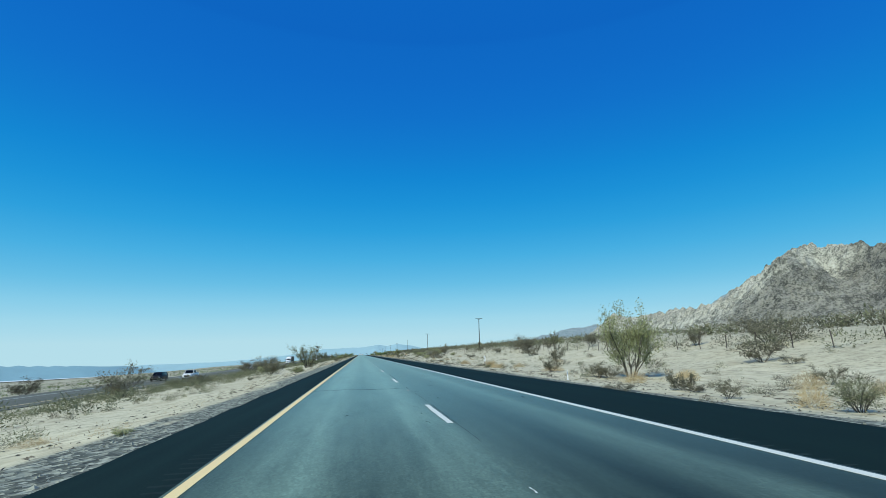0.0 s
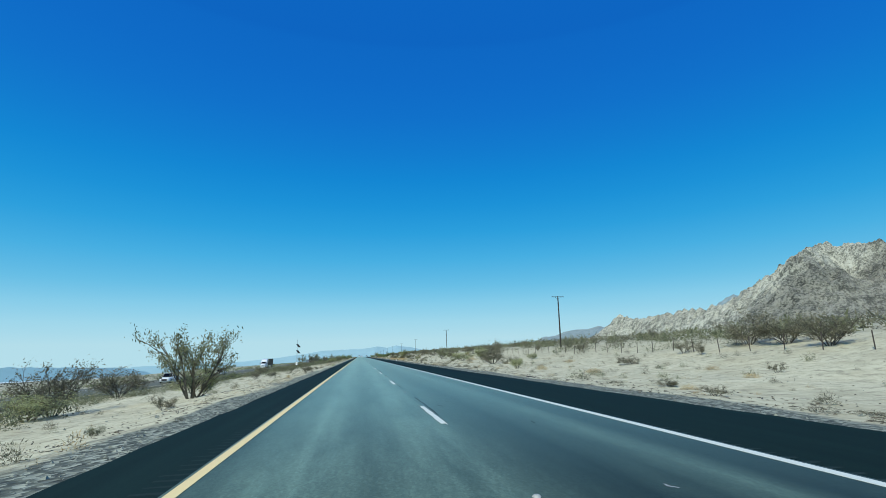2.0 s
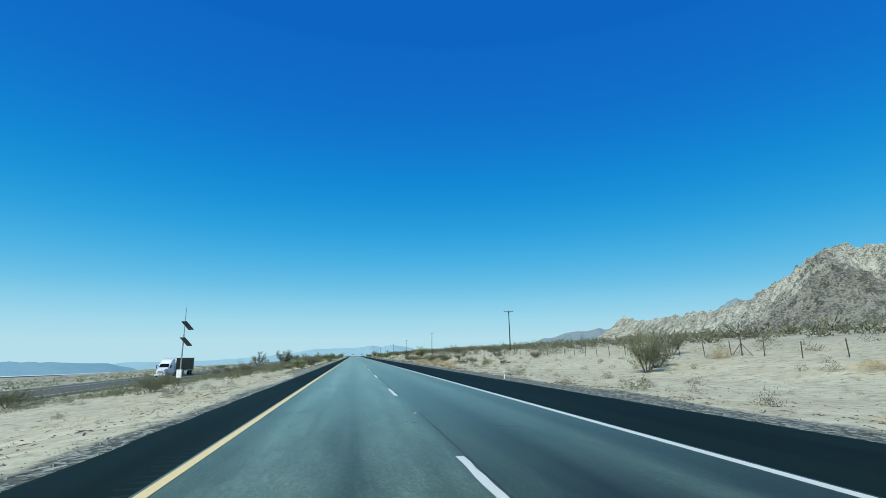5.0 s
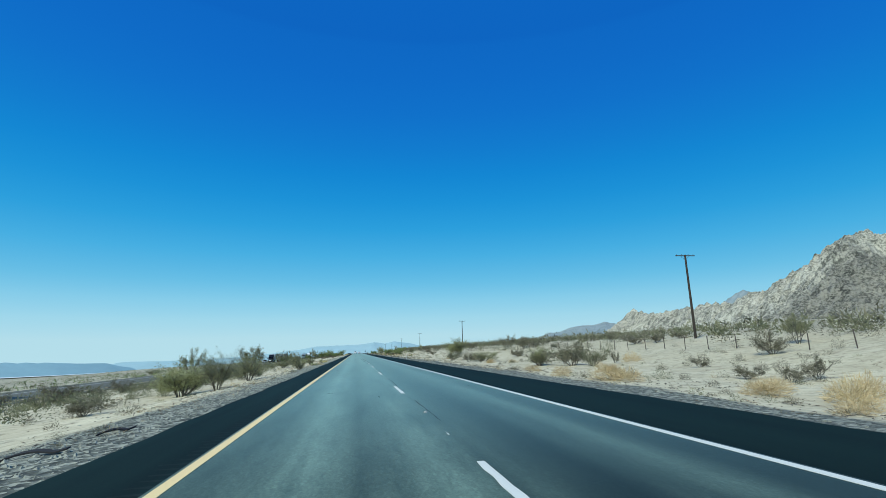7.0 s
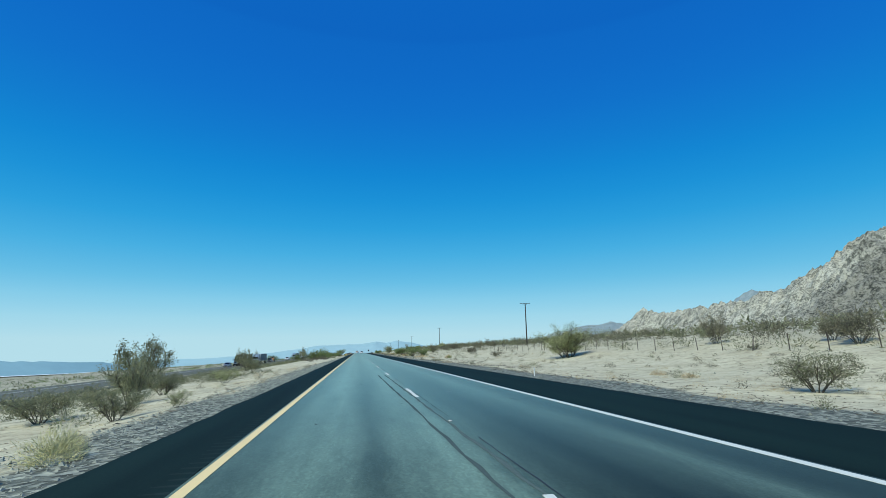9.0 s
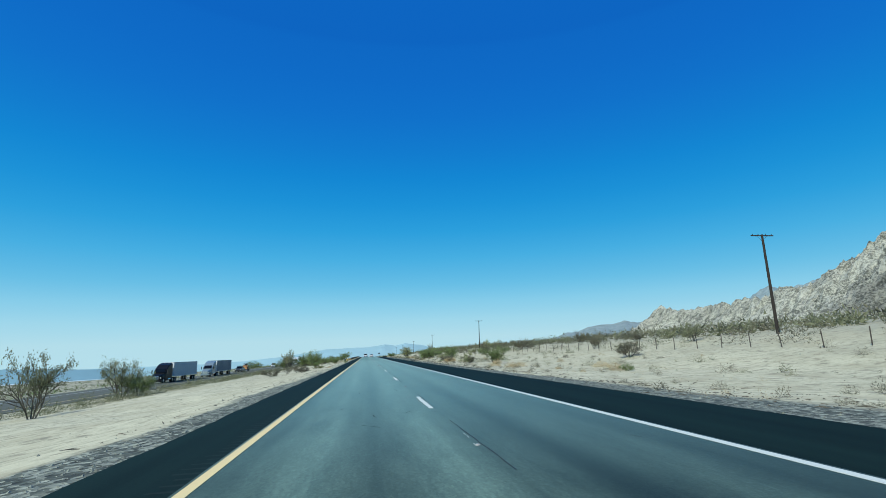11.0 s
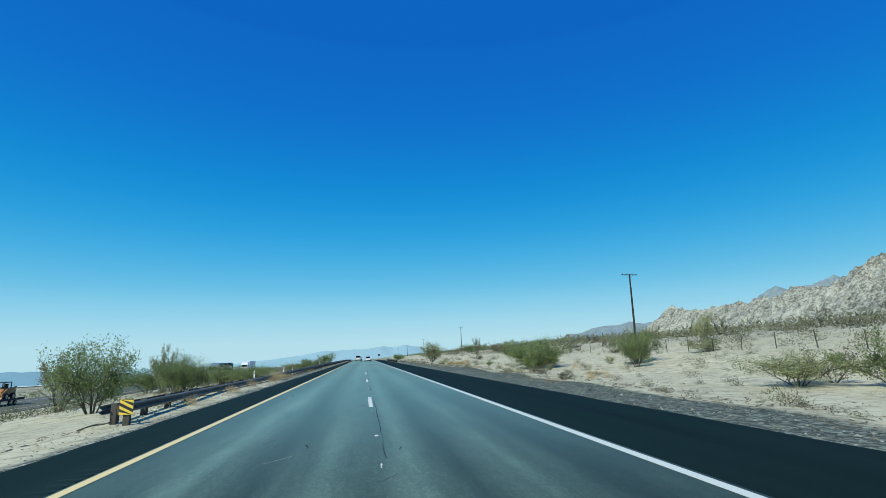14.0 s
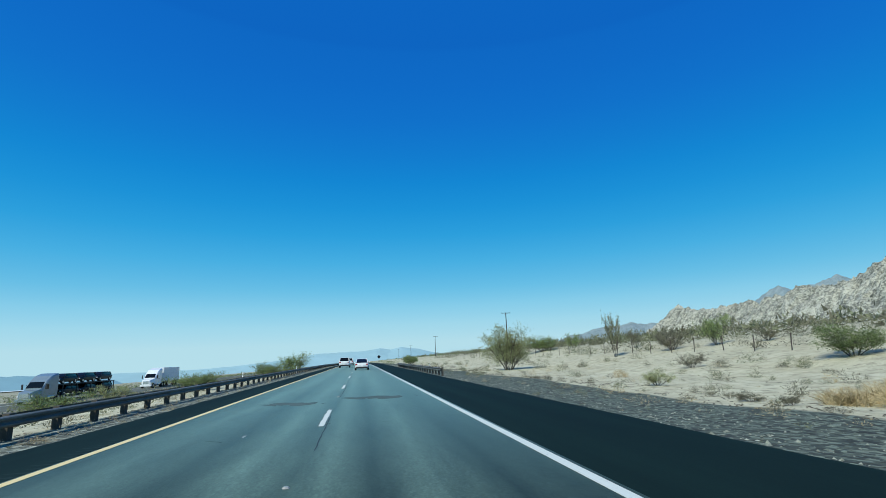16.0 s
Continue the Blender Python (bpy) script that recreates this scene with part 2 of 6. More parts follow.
def leafy(name, dark, light):
    m = grainy(name, dark, light, 3, 0.8, 0.75)
    n, l = m.node_tree.nodes, m.node_tree.links
    b = n["Principled BSDF"]
    b.inputs["Specular IOR Level"].default_value = 0.2
    t, a = n.new("ShaderNodeBsdfTranslucent"), n.new("ShaderNodeMixShader")
    a.inputs[0].default_value = 0.28
    l.new(b.inputs["Base Color"].links[0].from_socket, t.inputs["Color"])
    l.new(b.outputs[0], a.inputs[1])
    l.new(t.outputs[0], a.inputs[2])
    l.new(a.outputs[0], n["Material Output"].inputs["Surface"])
    return m


M_GREEN = leafy("olive_green_leaves", (0.075, 0.105, 0.037), (0.30, 0.37, 0.15))
M_PALE_LEAF = leafy("pale_grey_green_leaves", (0.19, 0.205, 0.09), (0.45, 0.47, 0.245))
M_BRUSH = leafy("grey_olive_brush", (0.095, 0.104, 0.055), (0.31, 0.315, 0.185))
M_PALE_GRASS = grainy("pale_bunch_grass", (0.33, 0.31, 0.14), (0.58, 0.54, 0.29), 5, 1, 0.9)
M_RUBBER = grainy("rubber_smear", (0.043, 0.063, 0.054), (0.083, 0.118, 0.1), 9, 0.6, 0.8)
M_DRY_LEAF = leafy("dry_grey_leaves", (0.062, 0.06, 0.039), (0.285, 0.268, 0.18))
M_WEED = leafy("brittle_grey_weeds", (0.05, 0.048, 0.03), (0.20, 0.185, 0.118))
M_STRAW = grainy("straw_grass", (0.29, 0.22, 0.11), (0.57, 0.455, 0.255), 5, 1, 0.9)
M_POLE = grainy("creosoted_pole_wood", (0.014, 0.011, 0.009), (0.04, 0.031, 0.024), 12, 1.5, 0.9, 0, 0.01)
M_POST_WOOD = grainy("guardrail_post_wood", (0.04, 0.036, 0.03), (0.11, 0.098, 0.08), 15, 2, 0.9, 0, 0.01)
M_RUST_STEEL = grainy("weathered_steel_post", (0.07, 0.055, 0.045), (0.16, 0.13, 0.11), 14, 2, 0.7, 0.6)
M_BEAM = grainy("weathered_beam_steel", (0.09, 0.093, 0.083), (0.19, 0.192, 0.172), 9, 1.2, 0.6, 0.3)
M_GALV = grainy("galvanised_steel", (0.36, 0.38, 0.39), (0.55, 0.57, 0.58), 18, 1.5, 0.5, 0.85)
M_WHITE_PLASTIC = grainy("white_marker", (0.7, 0.7, 0.68), (0.85, 0.85, 0.83), 10, 1, 0.5)
M_BLACK = grainy("black_paint", (0.015, 0.015, 0.016), (0.03, 0.03, 0.03), 10, 1, 0.5)
M_YELLOW = grainy("yellow_sheeting", (0.75, 0.52, 0.05), (0.85, 0.62, 0.08), 10, 1, 0.45)
M_PANEL = grainy("solar_cells", (0.006, 0.01, 0.022), (0.014, 0.02, 0.04), 8, 2, 0.5)
M_TAR = grainy("crack_sealant", (0.012, 0.012, 0.013), (0.03, 0.03, 0.03), 8, 1, 0.6)
M_CERAMIC = grainy("pavement_marker_resin", (0.25, 0.25, 0.23), (0.45, 0.45, 0.42), 30, 4, 0.5)


def rock(name, dark, mid, light):
    m, n, l, b = material(name, 0.95)
    vec = world_coords(n, l)
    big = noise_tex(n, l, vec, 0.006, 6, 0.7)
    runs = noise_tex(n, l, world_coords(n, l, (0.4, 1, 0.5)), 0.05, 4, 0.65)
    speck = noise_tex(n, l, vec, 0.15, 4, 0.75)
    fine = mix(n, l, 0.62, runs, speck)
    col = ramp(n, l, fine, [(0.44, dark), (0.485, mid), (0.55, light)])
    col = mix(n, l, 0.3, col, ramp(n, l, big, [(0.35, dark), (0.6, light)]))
    # a darker, desert-varnished shoulder of the same massif
    sep = n.new("ShaderNodeSeparateXYZ")
    l.new(vec, sep.inputs[0])
    shift = n.new("ShaderNodeMath")
    shift.operation = "MULTIPLY_ADD"
    shift.inputs[1].default_value = 500.0
    l.new(noise_tex(n, l, vec, 0.004, 4), shift.inputs[0])
    l.new(sep.outputs[1], shift.inputs[2])
    dark_side = n.new("ShaderNodeMapRange")
    dark_side.inputs["From Min"].default_value, dark_side.inputs["From Max"].default_value = 1850, 1750
    dark_side.inputs["To Max"].default_value = 0.75
    l.new(shift.outputs[0], dark_side.inputs["Value"])
    col = mix(n, l, dark_side.outputs[0], col, mix(n, l, 1.0, col, (0.42, 0.42, 0.42), "MULTIPLY"))
    l.new(col, b.inputs["Base Color"])
    bump(n, l, b, fine, 1.0, 7.0)
    return m


# near-black specks: dark varnish, plus shade between boulders put into the colour
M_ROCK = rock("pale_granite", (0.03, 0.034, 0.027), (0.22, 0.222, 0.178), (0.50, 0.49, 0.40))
# far ridges: haze is put into these pale blue-grey tones
M_ROCK_FAR = rock("haze_tinted_far_rock", (0.135, 0.19, 0.205), (0.195, 0.25, 0.262), (0.255, 0.31, 0.318))


# far backdrop: aerial haze is put into the base colour and emission
def distance(name, colour, haze_glow):
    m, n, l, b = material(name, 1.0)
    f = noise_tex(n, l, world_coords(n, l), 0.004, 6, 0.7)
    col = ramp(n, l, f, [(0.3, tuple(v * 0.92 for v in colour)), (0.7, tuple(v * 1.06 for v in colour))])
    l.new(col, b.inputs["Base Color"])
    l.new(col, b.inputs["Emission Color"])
    b.inputs["Emission Strength"].default_value = haze_glow
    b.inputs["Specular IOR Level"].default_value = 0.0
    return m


M_RANGE = distance("haze_tinted_range", (0.22, 0.34, 0.385), 0.3)
M_MESA = distance("haze_tinted_mesa", (0.155, 0.265, 0.32), 0.33)
M_PLAYA = distance("hazed_lake_bed", (0.50, 0.58, 0.62), 0.15)


def gloss(name, colour, rough=0.3, metal=0.0, coat=0.0):
    m, n, l, b = material(name, rough, metal)
    f = noise_tex(n, l, coords(n, l), 2.5, 4)
    col = ramp(n, l, f, [(0.3, tuple(v * 0.86 for v in colour)), (0.7, colour)])
    l.new(col, b.inputs["Base Color"])
    b.inputs["Coat Weight"].default_value = coat
    return m


M_CAR_WHITE = gloss("white_car_paint", (0.8, 0.81, 0.81), 0.35, 0, 0.6)
M_CAR_SILVER = gloss("silver_blue_cab_paint", (0.22, 0.28, 0.31), 0.35, 0.2, 0.4)
M_MACHINE = gloss("orange_machine_paint", (0.42, 0.2, 0.07), 0.55)
M_CAR_DARK = gloss("black_car_paint", (0.008, 0.008, 0.009), 0.4)
M_CAR_DARK.node_tree.nodes["Principled BSDF"].inputs["Specular IOR Level"].default_value = 0.2
M_CAR_GREY = gloss("grey_car_paint", (0.05, 0.055, 0.06), 0.3, 0, 0.6)
M_GLASS = gloss("tinted_car_glass", (0.006, 0.007, 0.008), 0.12)
M_GLASS.node_tree.nodes["Principled BSDF"].inputs["Specular IOR Level"].default_value = 0.25
M_TYRE = gloss("tyre_rubber", (0.018, 0.018, 0.018), 0.9)
M_RIM = gloss("alloy_rim", (0.45, 0.46, 0.47), 0.35, 0.9)
M_CHROME = gloss("chrome", (0.7, 0.71, 0.72), 0.15, 1.0)
M_TRIM = gloss("black_plastic_trim", (0.02, 0.02, 0.021), 0.6)
M_RED = gloss("red_lamp_lens", (0.35, 0.012, 0.012), 0.2)
M_LAMP = gloss("clear_lamp_lens", (0.65, 0.67, 0.68), 0.12)
M_TRAILER_BLUE = gloss("blue_grey_trailer_skin", (0.045, 0.105, 0.16), 0.45)
# white trailer skin with the shade on its side put into the colour
M_TRAILER_SHADED = gloss("shaded_white_trailer_skin", (0.30, 0.37, 0.40), 0.5)
M_TRAILER_WHITE = gloss("white_trailer_skin", (0.72, 0.74, 0.75), 0.45)


# ---- mesh tools ----
def part(name, bm, mat, parent=None, label=""):
    me = bpy.data.meshes.new(name)
    bm.to_mesh(me)
    bm.free()
    me.materials.append(mat)
    ob = new(name, me)
    ob.parent = parent
    return tagged(ob, label)


def from_arrays(name, verts, faces, mat, parent=None, smooth=False):
    me = bpy.data.meshes.new(name)
    me.from_pydata(verts, [], faces)
    me.materials.append(mat)
    if smooth:
        me.polygons.foreach_set("use_smooth", [True] * len(me.polygons))
    me.update()
    ob = new(name, me)
    ob.parent = parent
    return ob


def box(bm, x0, x1, y0, y1, z0, z1, bevel=0.0):
    r = bmesh.ops.create_cube(bm, size=1.0)
    vs = r["verts"]
    bmesh.ops.scale(bm, vec=(x1 - x0, y1 - y0, z1 - z0), verts=vs)
    bmesh.ops.translate(bm, vec=((x0 + x1) / 2, (y0 + y1) / 2, (z0 + z1) / 2), verts=vs)
    if bevel:
        es = list({e for v in vs for e in v.link_edges})
        bmesh.ops.bevel(bm, geom=es, offset=bevel, segments=2, affect="EDGES", profile=0.6)
    return bm


def boxes(*items, bevel=0.0):
    bm = bmesh.new()
    for it in items:
        box(bm, *it, bevel=bevel)
    return bm


def tube(bm, a, b, r0, r1=None, sides=10):
    a, b = Vector(a), Vector(b)
    r1 = r0 if r1 is None else r1
    d = b - a
    m = Matrix.Translation((a + b) / 2) @ d.to_track_quat("Z", "Y").to_matrix().to_4x4()
    bmesh.ops.create_cone(bm, cap_ends=True, segments=sides, radius1=r0, radius2=r1, depth=d.length, matrix=m)
    return bm


def tubes(*items):
    bm = bmesh.new()
    for it in items:
        tube(bm, *it)
    return bm


def loft(rings, close=True):
    """A skin over rings of equal length, capped at both ends."""
    bm = bmesh.new()
    vs = [[bm.verts.new(p) for p in ring] for ring in rings]
    k = len(rings[0])
    for a, b in zip(vs, vs[1:]):
        for i in range(k if close else k - 1):
            j = (i + 1) % k
            bm.faces.new((a[i], a[j], b[j], b[i]))
    if close:
        bm.faces.new(vs[0][::-1])
        bm.faces.new(vs[-1])
    bmesh.ops.recalc_face_normals(bm, faces=bm.faces)
    return bm


def thing(name, x, y, z, turn=0.0):
    ob = new(name)
    ob.matrix_basis = pose(x, y, z, 0, 0, turn)
    return ob


# ---- ground ----
PROFILE_X = [-5200, -3000, -1800, -1500, -500, -200, -80, -48, -33, -28, -22, -18, -14, -12, -9, -7.3, -5.3, 6.7, 8, 10, 14, 18, 22, 26, 30, 33, 40, 60, 150, 400, 900, 1500, 5200]
PROFILE_Z = [-100, -96, -89, -79, -27, -11.6, -5.2, -3.1, -3.0, -2.7, -1.9, -1.55, -1.2, -.98, -.5, -.2, -.07, -.07, -.18, -.3, -.44, -.46, -.36, 0, .62, 1.05, 2.2, 3.5, 8, 20, 42, 70, 120]


def crest(y):
    """The plain and the road fall away gently past 690 m."""
    return -0.006 * max(0.0, y - 690) ** 2 / (max(0.0, y - 690) + 60)


def ground(x, y):
    z = float(np.interp(x, PROFILE_X, PROFILE_Z)) + crest(y)
    off = max(0.0, -5.6 - x, x - 7.0)
    if off > 0:
        # gravel heaped along the foot of the guardrail
        z += float(np.interp(y, (524, 536, 550, 562, 720), (0, 0.3, 0.26, 0.13, 0.13))) * math.exp(-((x + 7.0) / 0.8) ** 2)
        if -49 < x < -32:
            off = 0.4
        soft = min(1.0, off / 6)
        z += soft * (0.22 * noise.noise((x * 0.12, y * 0.12, 3)) + 0.09 * noise.noise((x * 0.5, y * 0.5, 9)))
        far = min(1.0, max(0.0, abs(x) - 45) / 120)
        z += far * 2.2 * noise.noise((x * 0.012, y * 0.012, 5))
    return z


def bare(x, y):
    """Open sand in the median where nothing grows."""
    return -27 < x < -5 and 402 < y < (505 if x > -12 else 545)


def spaced(a, b, first, growth):
    out, step = [a], first
    while out[-1] < b:
        out.append(out[-1] + step)
        step *= growth
    return out


gx = sorted(set([-v for v in spaced(5.3, 60, 0.6, 1.03)] + [-v for v in spaced(62, 5200, 4, 1.12)]
               + [-1.0, 2.5] + spaced(6.7, 60, 0.6, 1.03) + spaced(62, 5200, 4, 1.12)))
gy = [-300, -150, -80] + [-50 + 2.2 * i for i in range(379)] + spaced(785, 5200, 5, 1.07)
verts = [(x, y, ground(x, y)) for y in gy for x in gx]
w = len(gx)
faces = [(j * w + i, j * w + i + 1, (j + 1) * w + i + 1, (j + 1) * w + i) for j in range(len(gy) - 1) for i in range(w - 1)]
ob = from_arrays("ground", verts, faces, M_SAND, smooth=True)
tagged(ob, "pale sandy desert ground with scattered grit on both sides of the highway", "ground", kind="structure")


def strip(name, x0, x1, y0, y1, z, mat, parent=None, thick=0.0, step=10.0, ragged=0.0, seed=0):
    """A band along the road that follows its fall; its outer edges may be ragged."""
    rnd = random.Random(seed)
    n = max(1, int((y1 - y0) / step))
    vs, fs = [], []
    for i in range(n + 1):
        y = y0 + (y1 - y0) * i / n
        a, b = x0 + ragged * rnd.uniform(-1, 1), x1 + ragged * rnd.uniform(-1, 1)
        zz = z + crest(y)
        vs += [(a, y, zz - thick), (a, y, zz), (b, y, zz), (b, y, zz - thick)]
        if i:
            o, p = 4 * i - 4, 4 * i
            for k in ((0, 1, 2) if thick else (1,)):
                fs.append((o + k, o + k + 1, p + k + 1, p + k))
    if thick:
        fs += [(3, 2, 1, 0), (4 * n, 4 * n + 1, 4 * n + 2, 4 * n + 3)]
    return from_arrays(name, vs, [f[::-1] for f in fs], mat, parent)


Y0, Y1 = -60.0, 2400.0
road = thing("road", 0, 0, 0)
tagged(road, "two-lane grey asphalt carriageway with black shoulders and worn markings", "road", kind="structure")
strip("lanes", -3.86, 3.72, Y0, Y1, 0.0, M_LANE, road, 0.2)
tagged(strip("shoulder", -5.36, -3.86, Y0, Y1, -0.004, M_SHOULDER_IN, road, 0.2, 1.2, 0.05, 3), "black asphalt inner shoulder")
tagged(strip("shoulder", 3.72, 6.74, Y0, Y1, -0.004, M_SHOULDER, road, 0.2, 1.2, 0.05, 4), "black asphalt outer shoulder")
tagged(strip("edge_line", -3.81, -3.66, Y0, Y1, 0.006, M_YELLOW_LINE, road, 0.01), "yellow edge line")
tagged(strip("edge_line", 3.50, 3.65, Y0, Y1, 0.006, M_WHITE_LINE, road, 0.01), "white edge line")

far_road = thing("road", -41.5, 0, 0)
tagged(far_road, "opposite asphalt carriageway beyond the sandy median", "road", kind="structure")
strip("lanes", -4.0, 4.0, Y0, Y1, -2.94, M_FAR_ROAD, far_road, 0.3)
strip("shoulder", -7.0, -4.0, Y0, Y1, -2.945, M_FAR_ROAD, far_road, 0.3)
strip("shoulder", 4.0, 5.8, Y0, Y1, -2.945, M_FAR_ROAD, far_road, 0.3)
strip("edge_line", 3.6, 3.75, Y0, Y1, -2.934, M_YELLOW_LINE, far_road, 0.01)
strip("edge_line", -3.75, -3.6, Y0, Y1, -2.934, M_WHITE_LINE, far_road, 0.01)


# ---- mountains ----
def ridged(x, y, s, octaves=5):
    v, a, k = 0.0, 1.0, 1.0 / s
    for o in range(octaves):
        v += a * (1 - 2 * abs(noise.noise((x * k, y * k, 7.3 + o))))
        a, k = a * 0.5, k * 2.1
    return v


def mountain(name, ridge, slope, rough, x0, x1, y0, y1, step, mat, label, scale=160.0, ribs=0.0):
    """A massif that falls away from a ridge line; ribs: the depth of the gullies that run down towards the road."""
    segs = [(np.array(a, float), np.array(b, float)) for a, b in zip(ridge, ridge[1:])]
    xs, ys = np.arange(x0, x1, step), np.arange(y0, y1, step)
    X, Y = np.meshgrid(xs, ys)
    H = np.full(X.shape, -1e9)
    for a, b in segs:
        d = b - a
        t = np.clip(((X - a[0]) * d[0] + (Y - a[1]) * d[1]) / (d[0] ** 2 + d[1] ** 2), 0, 1)
        dist = np.hypot(X - a[0] - t * d[0], Y - a[1] - t * d[1])
        H = np.maximum(H, a[2] + t * d[2] - slope * dist * (1 - 0.00018 * dist))
    vs = []
    for j in range(len(ys)):
        for i in range(len(xs)):
            h, px, py = H[j, i], xs[i], ys[j]
            if h < -160:
                vs.append((px, py, h))
                continue
            k = min(1.0, max(0.15, (h + 40) / 260))
            z = h + rough * k * (ridged(px, py, scale) - 0.9)
            if ribs:
                z += ribs * (0.35 + 0.65 * k) * (ridged(px * 0.42 + 9 * noise.noise((px * 0.02, py * 0.02, 2)), py, 46, 3) - 0.6)
                z += ribs * 0.55 * abs(noise.noise((px * 0.06, py * 0.06, 4)))
            vs.append((px, py, z))
    n = len(xs)
    keep = [v[2] > -140 for v in vs]
    fs = [q for j in range(len(ys) - 1) for i in range(n - 1)
          for q in [(j * n + i, j * n + i + 1, (j + 1) * n + i + 1, (j + 1) * n + i)] if any(keep[p] for p in q)]
    ob = from_arrays(name, vs, fs, mat)
    return tagged(ob, label, "mountain", kind="structure")


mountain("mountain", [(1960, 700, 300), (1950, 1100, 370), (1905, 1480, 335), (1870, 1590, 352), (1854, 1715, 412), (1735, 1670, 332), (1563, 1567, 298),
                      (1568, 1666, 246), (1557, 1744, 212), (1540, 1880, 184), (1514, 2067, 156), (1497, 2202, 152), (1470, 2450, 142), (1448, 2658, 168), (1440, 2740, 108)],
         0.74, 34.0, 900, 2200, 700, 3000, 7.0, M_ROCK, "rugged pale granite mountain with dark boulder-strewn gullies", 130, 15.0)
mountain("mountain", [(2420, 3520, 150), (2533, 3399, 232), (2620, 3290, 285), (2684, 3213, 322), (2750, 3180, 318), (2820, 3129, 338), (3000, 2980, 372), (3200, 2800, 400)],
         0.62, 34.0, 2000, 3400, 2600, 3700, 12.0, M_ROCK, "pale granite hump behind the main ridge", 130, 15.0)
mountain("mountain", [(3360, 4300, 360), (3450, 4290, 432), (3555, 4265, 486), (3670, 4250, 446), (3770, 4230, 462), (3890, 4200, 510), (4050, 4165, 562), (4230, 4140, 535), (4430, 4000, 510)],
         0.75, 24.0, 2700, 4700, 3500, 4800, 30, M_ROCK_FAR, "rocky ridge standing behind the granite mountain, haze in its blue-grey colour", 220)
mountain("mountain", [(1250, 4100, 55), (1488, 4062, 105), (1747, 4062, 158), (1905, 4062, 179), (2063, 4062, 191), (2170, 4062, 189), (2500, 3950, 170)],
         0.45, 20.0, 900, 2700, 3500, 4400, 28, M_ROCK_FAR, "long low ridge on the horizon, tinted blue-grey with haze", 200)
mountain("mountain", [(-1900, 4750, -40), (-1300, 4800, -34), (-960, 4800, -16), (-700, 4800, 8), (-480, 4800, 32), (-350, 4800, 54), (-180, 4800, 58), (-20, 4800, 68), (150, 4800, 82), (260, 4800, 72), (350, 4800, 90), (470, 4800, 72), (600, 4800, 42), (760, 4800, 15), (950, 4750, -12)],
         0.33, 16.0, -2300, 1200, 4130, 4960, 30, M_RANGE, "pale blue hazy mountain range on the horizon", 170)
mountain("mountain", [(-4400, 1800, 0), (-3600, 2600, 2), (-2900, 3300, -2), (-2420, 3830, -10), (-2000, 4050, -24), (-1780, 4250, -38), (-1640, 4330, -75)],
         0.5, 10.0, -4700, -1450, 1500, 4600, 45, M_MESA, "long flat-topped hills across the valley, tinted blue-grey with haze", 240)

# a pale dry lake bed at the foot of the far hills
path = [(-3950, 1750), (-3300, 2350), (-2600, 2950), (-2150, 3420), (-1800, 3780), (-1560, 4050)]
vs, fs = [], []
for i, (px, py) in enumerate(path):
    half = (170, 190, 200, 170, 120, 20)[i]
    for d in (-1, 1):
        qx, qy = px + d * half * 0.7, py + d * half * -0.7
        vs.append((qx, qy, ground(qx, qy) + 4.0))
    if i:
        fs.append((2 * i - 2, 2 * i - 1, 2 * i + 1, 2 * i))
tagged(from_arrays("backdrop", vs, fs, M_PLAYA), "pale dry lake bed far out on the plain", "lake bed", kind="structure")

# ---- road details ----
DASH = 14.63
seed_dash = strip("lane_dash", -0.06, 0.06, 0, 3.66, 0.006, M_WHITE_LINE, road, 0.008, 0.4, 0.012, 11)
dash_meshes = [seed_dash.data] + [strip("lane_dash", -0.06, 0.06, 0, 3.66, 0.006, M_WHITE_LINE, road, 0.008, 0.4, 0.014, 20 + i).data for i in range(3)]
for ob in [o for o in road.children if o.name.startswith("lane_dash")]:
    bpy.data.objects.remove(ob)
mk = bmesh.new()
bmesh.ops.create_cone(mk, cap_ends=True, segments=8, radius1=0.05, radius2=0.03, depth=0.02, matrix=Matrix.Translation((0, 0, 0.012)))
marker_mesh = bpy.data.meshes.new("pavement_marker")
mk.to_mesh(marker_mesh)
mk.free()
marker_mesh.materials.append(M_CERAMIC)
for k in range(-3, 90):
    d = new("lane_dash", dash_meshes[k % 4])
    d.parent = road
    d.location = (0, k * DASH, crest(k * DASH))
    if k < 60:
        d = new("pavement_marker", marker_mesh)
        d.parent = road
        d.location = (0.02, k * DASH + 9.1, crest(k * DASH))


def band(name, points, width, z, mat, parent, label="", seed=0):
    """A thin uneven band of sealant along a polyline."""
    rnd = random.Random(seed)
    vs, fs = [], []
    for i, (x, y) in enumerate(points):
        a = points[max(0, i - 1)]
        b = points[min(len(points) - 1, i + 1)]
        d = Vector((b[0] - a[0], b[1] - a[1], 0)).normalized()
        n, w = Vector((-d.y, d.x, 0)), width * rnd.uniform(0.35, 1.2) / 2
        vs += [(x - n.x * w, y - n.y * w, z), (x + n.x * w, y + n.y * w, z)]
        if i:
            fs.append((2 * i - 2, 2 * i, 2 * i + 1, 2 * i - 1))
    return tagged(from_arrays(name, vs, fs, mat, parent), label)


